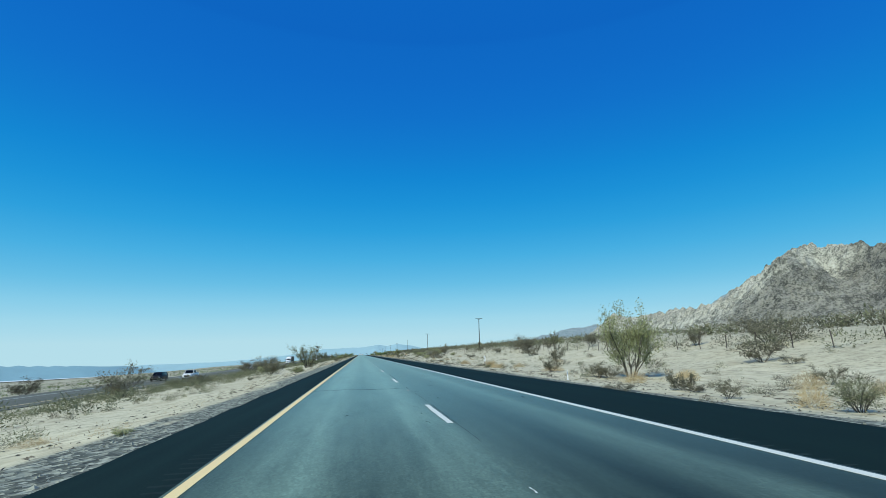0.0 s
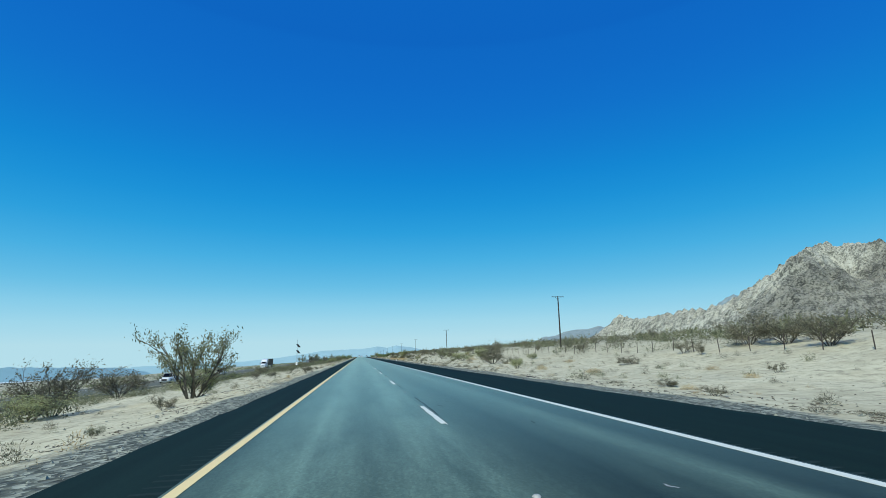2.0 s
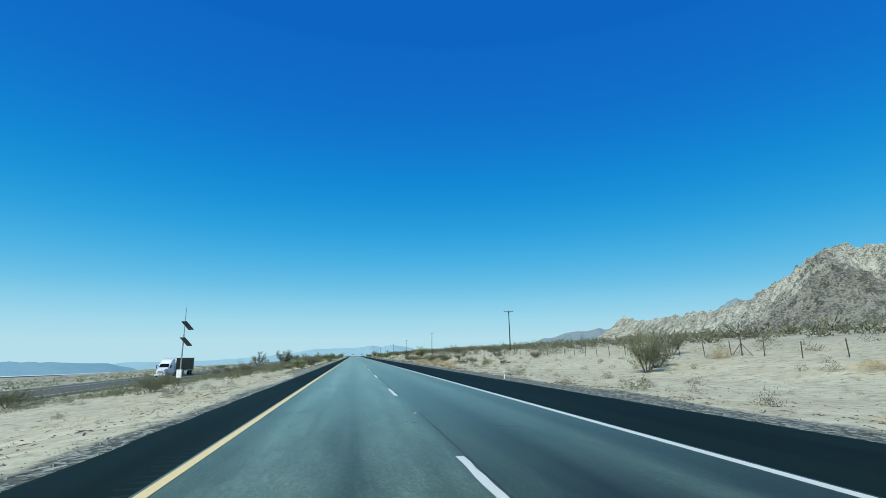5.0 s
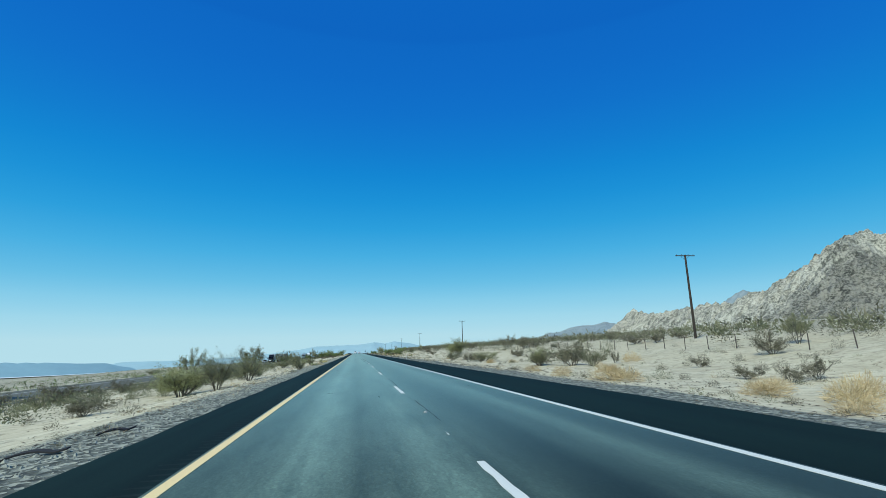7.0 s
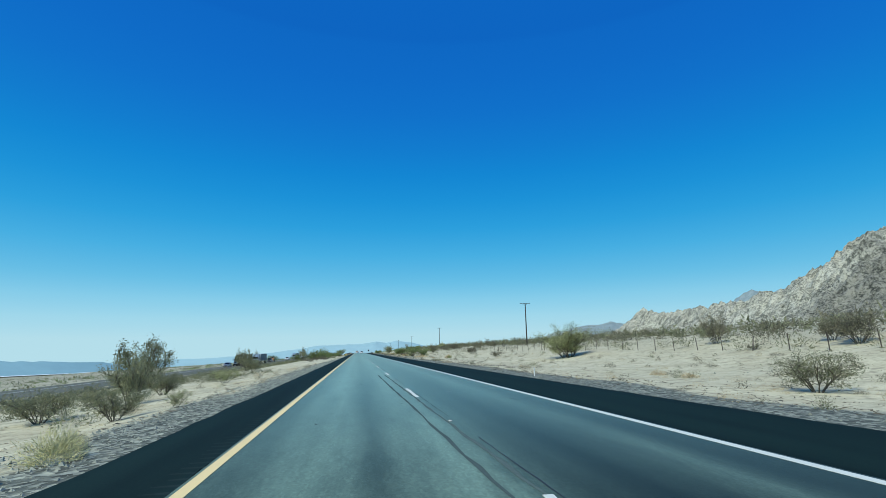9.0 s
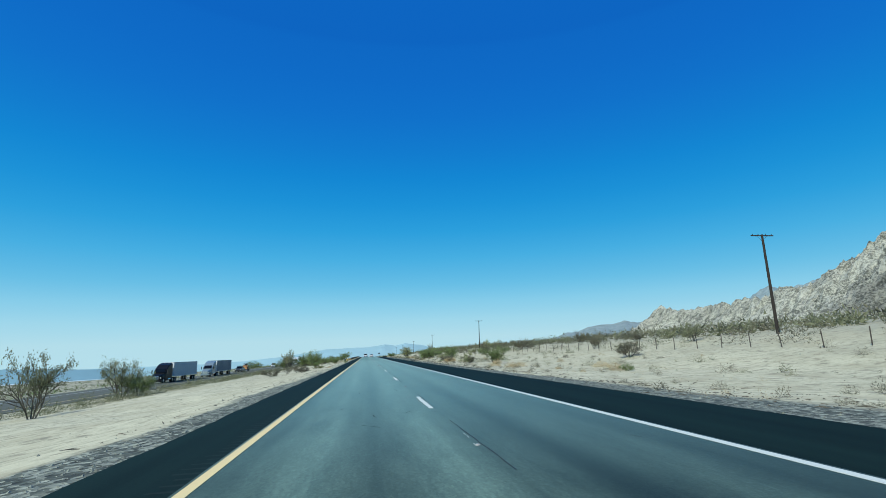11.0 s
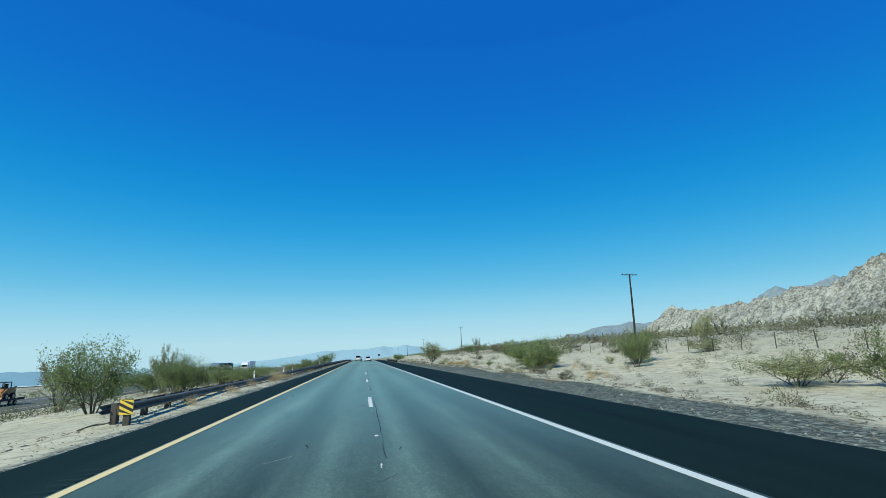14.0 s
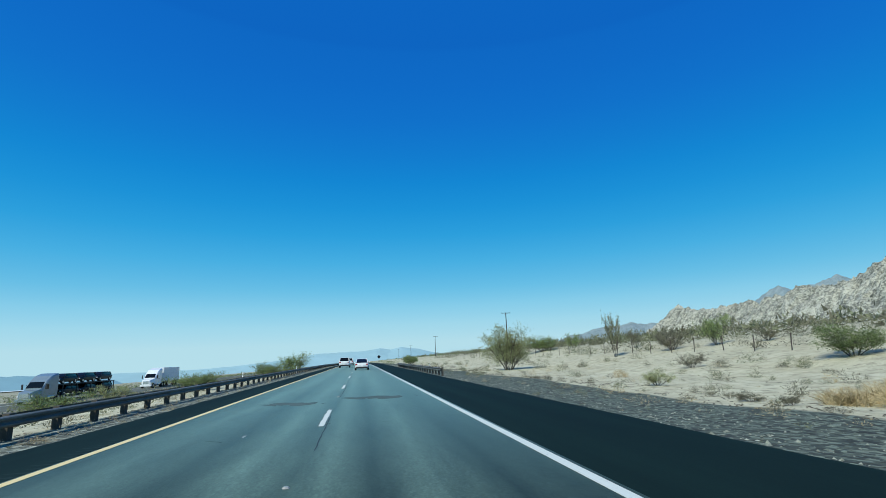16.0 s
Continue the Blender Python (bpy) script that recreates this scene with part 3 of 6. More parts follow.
rnd = random.Random(41)
y = -40.0
while y < 700:
    n = rnd.randint(4, 26)
    pts = [(0.11 + 0.02 * math.sin(0.35 * (y + 0.4 * i)) + rnd.uniform(-0.012, 0.012), y + 0.4 * i) for i in range(n)]
    band("joint_crack", pts, rnd.uniform(0.008, 0.026), 0.004, M_TAR, road, seed=int(y) + 99)
    y += 0.4 * n + rnd.uniform(0.5, 8)
for yy, x0, x1, wd in ((10.6, -3.6, -0.1, 0.12), (660, -3.6, 3.4, 0.08)):
    pts = [(x0 + (x1 - x0) * i / 18, yy + rnd.uniform(-0.05, 0.05) + 0.25 * math.sin(i * 0.33)) for i in range(19)]
    band("cross_crack", pts, wd, 0.004, M_TAR, road, "black sealed crack", int(yy))
for x0, x1 in ((-0.6, -0.34), (-0.2, 0.02)):
    pts = [(x0 + (x1 - x0) * (348 - yy) / 26 + rnd.uniform(-0.02, 0.02), yy) for yy in np.arange(308, 352, 0.7)]
    band("tyre_mark", pts, 0.085, 0.003, M_RUBBER, road, "dark rubber tyre mark", 7)
for jx, j0, j1, wd in ((-0.03, 462.6, 463.9, 0.2), (0.07, 460.6, 461.3, 0.13), (-0.02, 455.2, 456.4, 0.1)):
    pts = [(jx + rnd.uniform(-0.03, 0.03), j0 + (j1 - j0) * i / 6) for i in range(7)]
    band("patch", pts, wd, 0.0035, M_TAR, road, "black tar patch over the joint", int(j0))
for x0, x1, yy in ((-2.3, -0.7, 606.2), (0.5, 2.4, 607.4)):
    pts = [(x0 + (x1 - x0) * i / 9, yy + 0.3 * math.sin(i * 0.5)) for i in range(10)]
    band("patch", pts, 1.3, 0.0035, M_RUBBER, road, "dark rubbed patch across the wheel paths", int(yy))
# flakes of old white tape left along the joint
flake_rows = [(0.02 + rnd.gauss(0, 0.05), rnd.uniform(-10, 640)) for _ in range(60)]
for fx, fy in flake_rows:
    n = rnd.randint(3, 7)
    pts = [(fx + rnd.gauss(0, 0.004), fy + 0.1 * i) for i in range(n)]
    band("tape_flake", pts, rnd.uniform(0.012, 0.03), 0.0045, M_WHITE_LINE, road, seed=int(fy * 3))


# small scuffs, pits and spills worn into both lanes
for k in range(280):
    sx, sy = rnd.uniform(-3.5, 3.3), rnd.uniform(0, 640)
    n = rnd.randint(3, 6)
    lean = rnd.gauss(0, 0.06)
    pts = [(sx + lean * i + rnd.gauss(0, 0.015), sy + 0.09 * i) for i in range(n)]
    band("scuff", pts, rnd.uniform(0.015, 0.06), 0.0025, (M_RUBBER, M_TAR, M_RUBBER, M_RUBBER, M_CERAMIC, M_RUBBER)[k % 6], road, seed=k)


def rumble(x0, x1, y0, y1, seed):
    """Worn pale ridges between milled slots, frayed towards the shoulder."""
    rnd = random.Random(seed)
    vs, fs = [], []
    y = y0
    while y < y1:
        o, z = len(vs), -0.002
        b = x1 + (x1 - x0) * rnd.uniform(-0.35, 0.2)
        vs += [(x0, y, z), (b, y + rnd.uniform(0.0, 0.03), z), (b, y + rnd.uniform(0.05, 0.09), z), (x0, y + 0.11, z)]
        fs.append((o, o + 1, o + 2, o + 3) if x1 > x0 else (o + 3, o + 2, o + 1, o))
        y += 0.305
    ob = from_arrays("rumble_strip", vs, fs, M_RUMBLE, road)
    return tagged(ob, "milled rumble strip beside the edge line", kind="stuff")


rumble(-3.868, -4.18, -20, 720, 5)
rumble(3.728, 3.9, -20, 165, 6)


# ---- loose stones ----
OCTA = np.array([(1, 0, -0.2), (-1, 0, -0.2), (0, 1, -0.2), (0, -1, -0.2), (0, 0, 1.2)], float)
OCTA_F = [(0, 2, 4), (2, 1, 4), (1, 3, 4), (3, 0, 4)]


def stones(name, count, pick, size, label, seed, mat=M_STONE):
    rs = np.random.RandomState(seed)
    vs, fs = [], []
    for i in range(count):
        x, y = pick(rs)
        s = size[0] + (size[1] - size[0]) * rs.rand() ** 3.5
        k = (OCTA * (0.6 + 0.7 * rs.rand(5, 1)) + 0.2 * rs.randn(5, 3)) * s * np.array([1.2, 1, 0.62])
        a = rs.rand() * 6.28
        c, sn = math.cos(a), math.sin(a)
        z = ground(x, y)
        o = len(vs)
        vs += [(x + p[0] * c - p[1] * sn, y + p[0] * sn + p[1] * c, z + p[2] + s * 0.12) for p in k]
        fs += [tuple(o + q for q in f) for f in OCTA_F]
    return tagged(from_arrays(name, vs, fs, mat), label, "stones", kind="stuff")


stones("gravel", 12000, lambda r: (6.72 + 2.9 * r.rand() ** 1.1, -15 + 730 * r.rand()), (0.015, 0.055), "loose grey gravel along the edge of the asphalt", 1)
stones("gravel", 6000, lambda r: (7.2 + 4.4 * r.rand(), 515 + 195 * r.rand()), (0.012, 0.042), "loose pale gravel spilled over the outer bank", 5, M_PALE_STONE)
stones("gravel", 9000, lambda r: (-5.9 - 2.4 * r.rand(), 215 + 180 * r.rand()), (0.02, 0.06), "loose pale gravel spread over the inner verge", 6, M_PALE_STONE)
stones("gravel", 19000, lambda r: (-5.34 - 1.5 * r.rand() ** 1.2, -15 + 730 * r.rand()), (0.016, 0.05), "loose pale gravel along the inner edge of the asphalt", 2, M_PALE_STONE)
stones("stones", 2000, lambda r: (9 + 26 * r.rand(), -5 + 730 * r.rand()), (0.02, 0.1), "scattered pale stones on the sandy bank", 3)
stones("stones", 1500, lambda r: (-7 - 24 * r.rand(), -5 + 730 * r.rand()), (0.02, 0.09), "scattered pale stones on the sandy median", 4)


# ---- plants ----
def twig_mesh(rnd, stems, spread, levels, thick, droop=0.0, trunk=0.0):
    """A branching skeleton of unit height; returns the skin's vertices and faces, and points along the outer twigs."""
    vs, fs, tips = [], [], []

    def limb(p, d, length, r, level):
        if level == levels:
            side = d.cross(Vector((0.3, 0.9, 0.2))).normalized() * max(0.0022, r)
            o = len(vs)
            vs.extend((p - side, p + side, p + d * length))
            fs.append((o, o + 1, o + 2))
            tips.extend(((p + d * (length * 0.3), d.copy()), (p + d * length, d.copy())))
            return
        steps = 4 if level == 0 else 3
        prev = None
        for i in range(steps + 1):
            rr = max(0.0014, r * (1 - 0.72 * i / steps))
            side = d.cross(Vector((0.3, 0.9, 0.2))).normalized()
            up = d.cross(side).normalized()
            ring = []
            sides = 3 if level < 2 else 2
            for k in range(sides):
                a = 6.283 * k / sides
                ring.append(len(vs))
                q = p + side * (rr * math.cos(a)) + up * (rr * math.sin(a))
                vs.append(q)
            if prev:
                for k in range(sides if sides > 2 else 1):
                    fs.append((prev[k], prev[(k + 1) % sides], ring[(k + 1) % sides], ring[k]))
            prev = ring
            if level == levels - 1 and i > 1:
                tips.append((p.copy(), d.copy()))
            if i < steps:
                if level < levels and i > 0:
                    for _ in range(2 if level == 0 else 1 + (rnd.random() < 0.35)):
                        e = (d + Vector((rnd.gauss(0, 0.6), rnd.gauss(0, 0.6), rnd.gauss(0.12, 0.4)))).normalized()
                        limb(p, e, length * rnd.uniform(0.4, 0.62), r * 0.5, level + 1)
                p = p + d * (length / steps)
                d = (d + Vector((rnd.gauss(0, 0.16), rnd.gauss(0, 0.16), rnd.gauss(0.05, 0.12) - droop))).normalized()

    for s in range(stems):
        a = 6.283 * (s + rnd.random() * 0.7) / stems
        lean = spread * rnd.uniform(0.35, 1.1)
        d = Vector((math.cos(a) * lean, math.sin(a) * lean, 1.0)).normalized()
        base = Vector((0.05 * math.cos(a), 0.05 * math.sin(a), -0.03))
        if trunk:
            base = Vector((0, 0, -0.03))
            d = Vector((math.cos(a) * lean * 0.5, math.sin(a) * lean * 0.5, 1)).normalized()
        limb(base, d, rnd.uniform(0.55, 0.85), thick, 0)
    top = max(v.z for v in vs)
    k = 1.0 / top
    return [v * k for v in vs], fs, [(p * k, d) for p, d in tips]


def leaf_mesh(rnd, tips, per_tip, size, scatter, low=0.1):
    vs, fs = [], []
    for p, d in tips:
        if p.z < low:
            continue
        for _ in range(per_tip):
            c = p + Vector((rnd.gauss(0, scatter), rnd.gauss(0, scatter), rnd.gauss(0, scatter)))
            u = (d * 0.7 + Vector((rnd.gauss(0, 1), rnd.gauss(0, 1), rnd.gauss(0.4, 1)))).normalized()
            w = u.cross(Vector((rnd.gauss(0, 1), rnd.gauss(0, 1), rnd.gauss(0, 1)))).normalized()
            s = size * rnd.uniform(0.6, 1.4)
            o = len(vs)
            vs += [c - u * s + w * s * 0.3, c - u * s * 0.4 - w * s * 0.45, c + u * s]
            fs.append((o, o + 1, o + 2))
    return vs, fs


def shrub(name, seed, stems, spread, levels, thick, per_tip, leaf, scatter, leaf_mat, label, category, group, trunk=0.0, low=0.1):
    rnd = random.Random(seed)
    root = new(name)
    tagged(root, label, category, group)
    vs, fs, tips = twig_mesh(rnd, stems, spread, levels, thick, 0.02, trunk)
    from_arrays("branching", vs, fs, M_TWIG, root)
    if per_tip:
        lv, lf = leaf_mesh(rnd, tips, per_tip, leaf, scatter, low)
        tagged(from_arrays("foliage", lv, lf, leaf_mat, root), "")
    reach = sorted(max(abs(v.x), abs(v.y)) for v in vs)[int(len(vs) * 0.97)]
    return root, reach


def tuft(seed, blades, mat, name, label, group):
    """A clump of dry grass: bent tapering blades from one base."""
    rnd = random.Random(seed)
    vs, fs = [], []
    for _ in range(blades):
        a, lean = rnd.uniform(0, 6.283), rnd.uniform(0.1, 1.0)
        d = Vector((math.cos(a) * lean, math.sin(a) * lean, 1)).normalized()
        p = Vector((rnd.gauss(0, 0.22), rnd.gauss(0, 0.22), 0))
        w = d.cross(Vector((rnd.gauss(0, 1), rnd.gauss(0, 1), 0.2))).normalized() * 0.012
        h = rnd.uniform(0.4, 1.0)
        o = len(vs)
        mid, tip = p + d * h * 0.55, p + d * h + Vector((d.x, d.y, -0.35)) * 0.22 * h
        vs += [p - w, p + w, mid - w * 0.8, mid + w * 0.8, tip]
        fs += [(o, o + 1, o + 3, o + 2), (o + 2, o + 3, o + 4)]
    root = new(name)
    from_arrays("grass_clump", vs, fs, mat, root)
    return tagged(root, label, "grass", group), 0.75


def plant(pool, rows, wide=1.0):
    """Stands copies of a pool of plants at x, y, with a width and a height in metres; the first ones are the originals."""
    rnd = random.Random(len(rows) * 7 + int(rows[0][1]))
    for i, (x, y, width, height) in enumerate(rows):
        root, reach = pool[i % len(pool)]
        k = width * wide / 2 / reach
        m = pose(x, y, ground(x, y) - 0.02, 0, 0, rnd.uniform(0, 360)) @ Matrix.Diagonal((k, k, height, 1))
        copy_thing(root, m)


def strew(name, pool, rows, mat, label, seed):
    """Many small clumps joined into one mesh."""
    rs = np.random.RandomState(seed)
    vs, fs, o = [], [], 0
    for i, (x, y, width, height) in enumerate(rows):
        root, reach = pool[i % len(pool)]
        me = root.children[0].data
        co = np.empty(len(me.vertices) * 3)
        me.vertices.foreach_get("co", co)
        a, k = rs.rand() * 6.283, width / 2 / reach
        turn = np.array([[math.cos(a) * k, math.sin(a) * k, 0], [-math.sin(a) * k, math.cos(a) * k, 0], [0, 0, height]])
        vs.append(co.reshape(-1, 3) @ turn + np.array([x, y, ground(x, y) - 0.02]))
        fs.append(np.arange(len(me.vertices)).reshape(-1, 3) + o)
        o += len(me.vertices)
    ob = from_arrays(name, np.concatenate(vs).tolist(), np.concatenate(fs).tolist(), mat)
    return tagged(ob, label, "weeds", kind="stuff")


def puff(seed, slivers, mat, name, label, group, wide=0.012):
    """A soft rounded clump of fine dry stems, dense at the heart and fraying at the rim."""
    rnd = random.Random(seed)
    vs, fs = [], []
    for _ in range(slivers):
        a, e, q = rnd.uniform(0, 6.283), math.asin(rnd.uniform(0.0, 1.0)), rnd.uniform(0.15, 1.0) ** 0.6
        d = Vector((math.cos(a) * math.cos(e), math.sin(a) * math.cos(e), math.sin(e)))
        rim = 0.8 + 0.3 * noise.noise((d.x * 2, d.y * 2, d.z * 2 + seed))
        p = d * (q * rim * 0.85)
        w = d.cross(Vector((rnd.gauss(0, 1), rnd.gauss(0, 1), rnd.gauss(0, 1)))).normalized() * wide
        o = len(vs)
        vs += [p - w, p + w, p + (d + Vector((rnd.gauss(0, 0.5), rnd.gauss(0, 0.5), rnd.gauss(0.15, 0.4)))) * rnd.uniform(0.06, 0.17)]
        fs.append((o, o + 1, o + 2))
    root = new(name)
    from_arrays("foliage", vs, fs, mat, root)
    return tagged(root, label, "grass", group), 0.95


GREY = [shrub("desert_shrub", 100 + i, 8 + i % 2, 0.8, 3, 0.012, 3, 0.023, 0.035, M_DRY_LEAF, "leafless grey desert shrub with tangled thin twigs", "shrub", "grey roadside shrubs") for i in range(4)]
GREEN = [shrub("green_shrub", 200 + i, 9, 0.76, 3, 0.012, 8, 0.0195, 0.055, M_GREEN, "olive green creosote bush with fine feathery leaves", "shrub", "green roadside shrubs", 0, 0.1) for i in range(4)]
PALE = [shrub("desert_shrub", 250 + i, 8, 0.6, 3, 0.011, 7, 0.0175, 0.045, M_PALE_LEAF, "sparse grey-green desert shrub with open upright branches", "shrub", "pale roadside shrubs", 0, 0.2) for i in range(3)]
LOW_GREY = [shrub("desert_shrub", 120 + i, 6, 0.95, 3, 0.014, 3, 0.03, 0.04, M_DRY_LEAF, "low tangle of dry grey twigs on sand", "shrub", "low grey shrubs") for i in range(4)]
OLIVE = [shrub("desert_shrub", 230 + i, 9, 0.78, 3, 0.013, 6, 0.019, 0.05, M_BRUSH, "dark grey-olive desert bush with dense fine twigs", "shrub", "olive roadside shrubs", 0, 0.1) for i in range(3)]
LOW_GREEN = [shrub("green_shrub", 220 + i, 7, 0.85, 3, 0.012, 6, 0.023, 0.045, M_GREEN, "low olive green creosote bush with fine leaves", "shrub", "low green shrubs", 0, 0.08) for i in range(4)]
LOW_PALE = [shrub("desert_shrub", 270 + i, 7, 0.8, 3, 0.012, 6, 0.022, 0.04, M_PALE_LEAF, "low grey-green desert shrub with stiff upright stems", "shrub", "low pale shrubs", 0, 0.12) for i in range(4)]
TREE = [shrub("desert_tree", 300 + i, 6, 0.8, 3, 0.019, 7, 0.022, 0.04, M_BRUSH, "small open desert tree with many thin crooked limbs", "tree", "small desert trees", 0, 0.4) for i in range(3)]
STRAW = [tuft(400 + i, 420, M_STRAW, "grass_tuft", "straw-yellow clump of dry bunch grass", "dry grass clumps") for i in range(3)]
BUNCH = [puff(440 + i, 2200, M_PALE_GRASS, "grass_tuft", "pale yellow-green clump of bunch grass beside the asphalt", "pale grass clumps", 0.006) for i in range(2)]
PUFF = [puff(420 + i, 1050, M_STRAW, "dry_weed_clump", "rounded tan clump of fine dry weed stems", "tan weed clumps", 0.008) for i in range(3)]
CLUMP = [puff(450 + i, 90, M_WEED, "dry_weed_clump", "low grey clump of brittle dry weeds", "grey weed clumps", 0.028) for i in range(4)]
DARK_PUFF = [puff(430 + i, 420, M_WEED, "dry_weed_clump", "low grey clump of brittle dry weeds", "grey weed clumps") for i in range(3)]

plant(GREY, [(35.4, 30.4, 5.7, 2.9), (34.6, 39.4, 1.9, 2.3), (-27.5, 50.5, 4.8, 4.1), (-23.8, 64.2, 3.5, 1.6), (36.6, 69.1, 3.3, 2.5),
             (-15.8, 73.2, 3.7, 3), (-51.6, 75.5, 5.1, 3), (34.3, 95.9, 3.7, 2.7), (-20.4, 97.6, 5.2, 3.5), (36.6, 102.2, 4.6, 2.8),
             (36.3, 106.4, 5.5, 3.7), (-8.1, 125.8, 1.1, 1), (-14.1, 126.3, 1.4, 1.3), (-30.5, 130, 6, 3.8), (-23, 134.7, 2.3, 1.6),
             (20.8, 146.5, 4.4, 2.9), (54.1, 150.9, 2.8, 2.1), (-21.7, 172.5, 2.6, 1.9), (30, 178.3, 2.8, 4.2),
             (26, 214, 3, 2.6), (33, 222, 4, 3), (29.3, 254.2, 1.8, 1.4), (30.3, 279.7, 2.7, 2.3)])
plant(GREY, [(-32.8, 296.1, 3.7, 1.9), (-31, 303, 3.6, 2), (37.2, 310.3, 3.5, 1.8), (29.3, 311.8, 1.5, 1.6), (39.9, 317.7, 2.3, 1.4),
             (15.8, 322.6, 1.7, 1.8), (35.1, 345.9, 2.8, 2.3), (35.2, 352.1, 3.2, 2.9), (35.7, 368.1, 3.1, 3), (35, 404, 3.6, 2.8),
             (24, 412, 2.2, 1.8), (27.8, 449.2, 3, 2), (33.9, 470.6, 2, 2.6), (-10.9, 472.6, 2.3, 0.9), (36, 474.3, 2.2, 2.9),
             (15.2, 477.4, 1.7, 1.3), (-14.3, 481, 1.9, 1.3), (14.4, 498, 2.7, 1.4), (36.7, 510, 3.4, 2.2), (35.7, 513.8, 4.2, 2.6),
             (28.4, 521.8, 3.7, 3.6), (36.1, 595.4, 2.9, 1.4), (36.6, 626.9, 2, 1.5), (34.6, 637.9, 3.1, 2.2)])
plant(GREY, [(36.6, 648.7, 1.9, 2.6)])
plant(LOW_GREY, [(10.3, 6.6, 1, 0.3), (7.7, 7.2, 1.2, 0.3), (25.7, 18.1, 1.5, 0.7), (13.4, 19, 2.1, 0.9), (11.8, 24.5, 1.6, 1.2),
                 (12.2, 47.4, 1.2, 0.4), (10.9, 79, 1.2, 0.4), (34.7, 83.7, 2.2, 2.2), (13.5, 85.7, 1.4, 0.5), (34.4, 88.2, 1.1, 1.5),
                 (23, 89.2, 1, 0.7), (-11.2, 89.6, 1.4, 0.8), (31.2, 106.8, 1.1, 1.4), (24.9, 109.2, 2, 1), (31.5, 109.9, 2.3, 1.5),
                 (11, 117.3, 0.7, 0.4), (34.9, 141.6, 2.7, 1.4), (11.3, 147.7, 0.6, 0.2), (9.7, 149, 0.9, 0.2), (38.8, 155.4, 1.8, 1.4),
                 (35.5, 163.8, 1.6, 1.6), (27.4, 166.1, 1.2, 0.7), (12.2, 174.9, 1.2, 1), (47.4, 186, 2.7, 1.5)])
plant(LOW_GREY, [(10.9, 239.9, 0.8, 0.2), (10.8, 241.7, 0.5, 0.3), (-20, 264.9, 3.5, 2.6), (19.9, 267.7, 1.5, 1.1), (-7.2, 275.7, 0.3, 0.1),
                 (-10.3, 282.1, 0.5, 0.1), (-16.8, 291, 1.8, 0.9), (23.8, 292.1, 1.1, 1.4), (37.7, 306.1, 2.2, 1.5), (41.3, 306.2, 1.9, 1.2),
                 (-32.8, 306.6, 1.5, 1.5), (17.1, 323.3, 1.7, 1.4), (40.7, 323.6, 1.6, 1.7), (26.4, 330.1, 2.4, 1.6), (26.6, 330.5, 1.5, 1.1),
                 (35.2, 334.2, 2.6, 1.1), (36.1, 355, 2.6, 2.6), (32.9, 359.7, 1, 0.6), (38.3, 370.9, 2.6, 3.2), (55.9, 412, 3.4, 2.3),
                 (38.7, 466.4, 2.6, 1.6), (-15.6, 474.6, 2.9, 1.4), (14.9, 476.9, 2.5, 1.4), (-12.3, 478, 2.4, 1.4)])
plant(LOW_GREY, [(11.8, 488, 0.8, 0.3), (47.9, 506.1, 3.3, 2.8), (14.1, 513, 1, 0.3), (14.4, 515.4, 0.6, 0.2), (33.3, 519.7, 3.5, 1.5),
                 (-16, 520.2, 1.4, 0.7), (21.1, 531.5, 2.1, 1.7), (35.4, 533.8, 4.7, 2.3), (28.6, 534.5, 0.7, 1), (31.3, 570.5, 1.2, 1),
                 (35, 579.4, 1.8, 1.5), (34, 587.9, 0.8, 0.6), (13.5, 601.2, 0.8, 0.4), (14.3, 603.8, 1, 0.4), (14.4, 604.9, 0.4, 0.3),
                 (25.3, 622, 2.3, 1.2), (38, 645, 1.7, 2.3)])
plant(GREEN, [(-31, 468, 4, 3), (17.3, 469, 3.9, 3), (-8.8, 516.5, 1.5, 1.4), (29.1, 526.8, 3.2, 2), (-16.4, 545.2, 4.4, 4.5), (23.7, 552.7, 2.9, 3.4),
              (25.7, 556, 3.5, 3.5), (17.2, 560.9, 2.3, 2.9), (19.4, 565.9, 6.1, 3.5), (-19.5, 568.9, 4.2, 3.7)])
plant(GREEN, [(-22.6, 576.4, 4.7, 4.7), (-21, 576.5, 6, 3.5), (25.7, 591.1, 4.3, 2.6), (-32.8, 595.6, 6.5, 3.9), (-25, 596.5, 7.4, 3.1), (-20.5, 612, 5, 2.6),
              (30.2, 613.7, 3.4, 2.2), (-22.1, 630.6, 4.2, 1.9), (-15.5, 646, 3.2, 2), (-20, 655, 5, 2.4), (36.2, 681.9, 6.7, 3.1), (-16, 690, 5, 2.8),
              (-14, 707.3, 6.7, 4.6), (-22, 720, 7, 3.6), (14, 720, 4, 2.6), (17, 755, 5, 3)])
plant(LOW_GREEN, [(19, 433.9, 1, 0.7), (12.4, 491.3, 0.9, 0.4), (-12, 503.4, 1.7, 1.7)])
plant(LOW_GREEN, [(-6.8, 520.9, 0.5, 0.5), (20.8, 528.5, 3.2, 2.6), (18.8, 586.5, 1.1, 0.9), (35.9, 632.4, 3.6, 3), (-52.4, 634.5, 9.4, 3.5), (38.9, 673.3, 3.1, 2.6)])
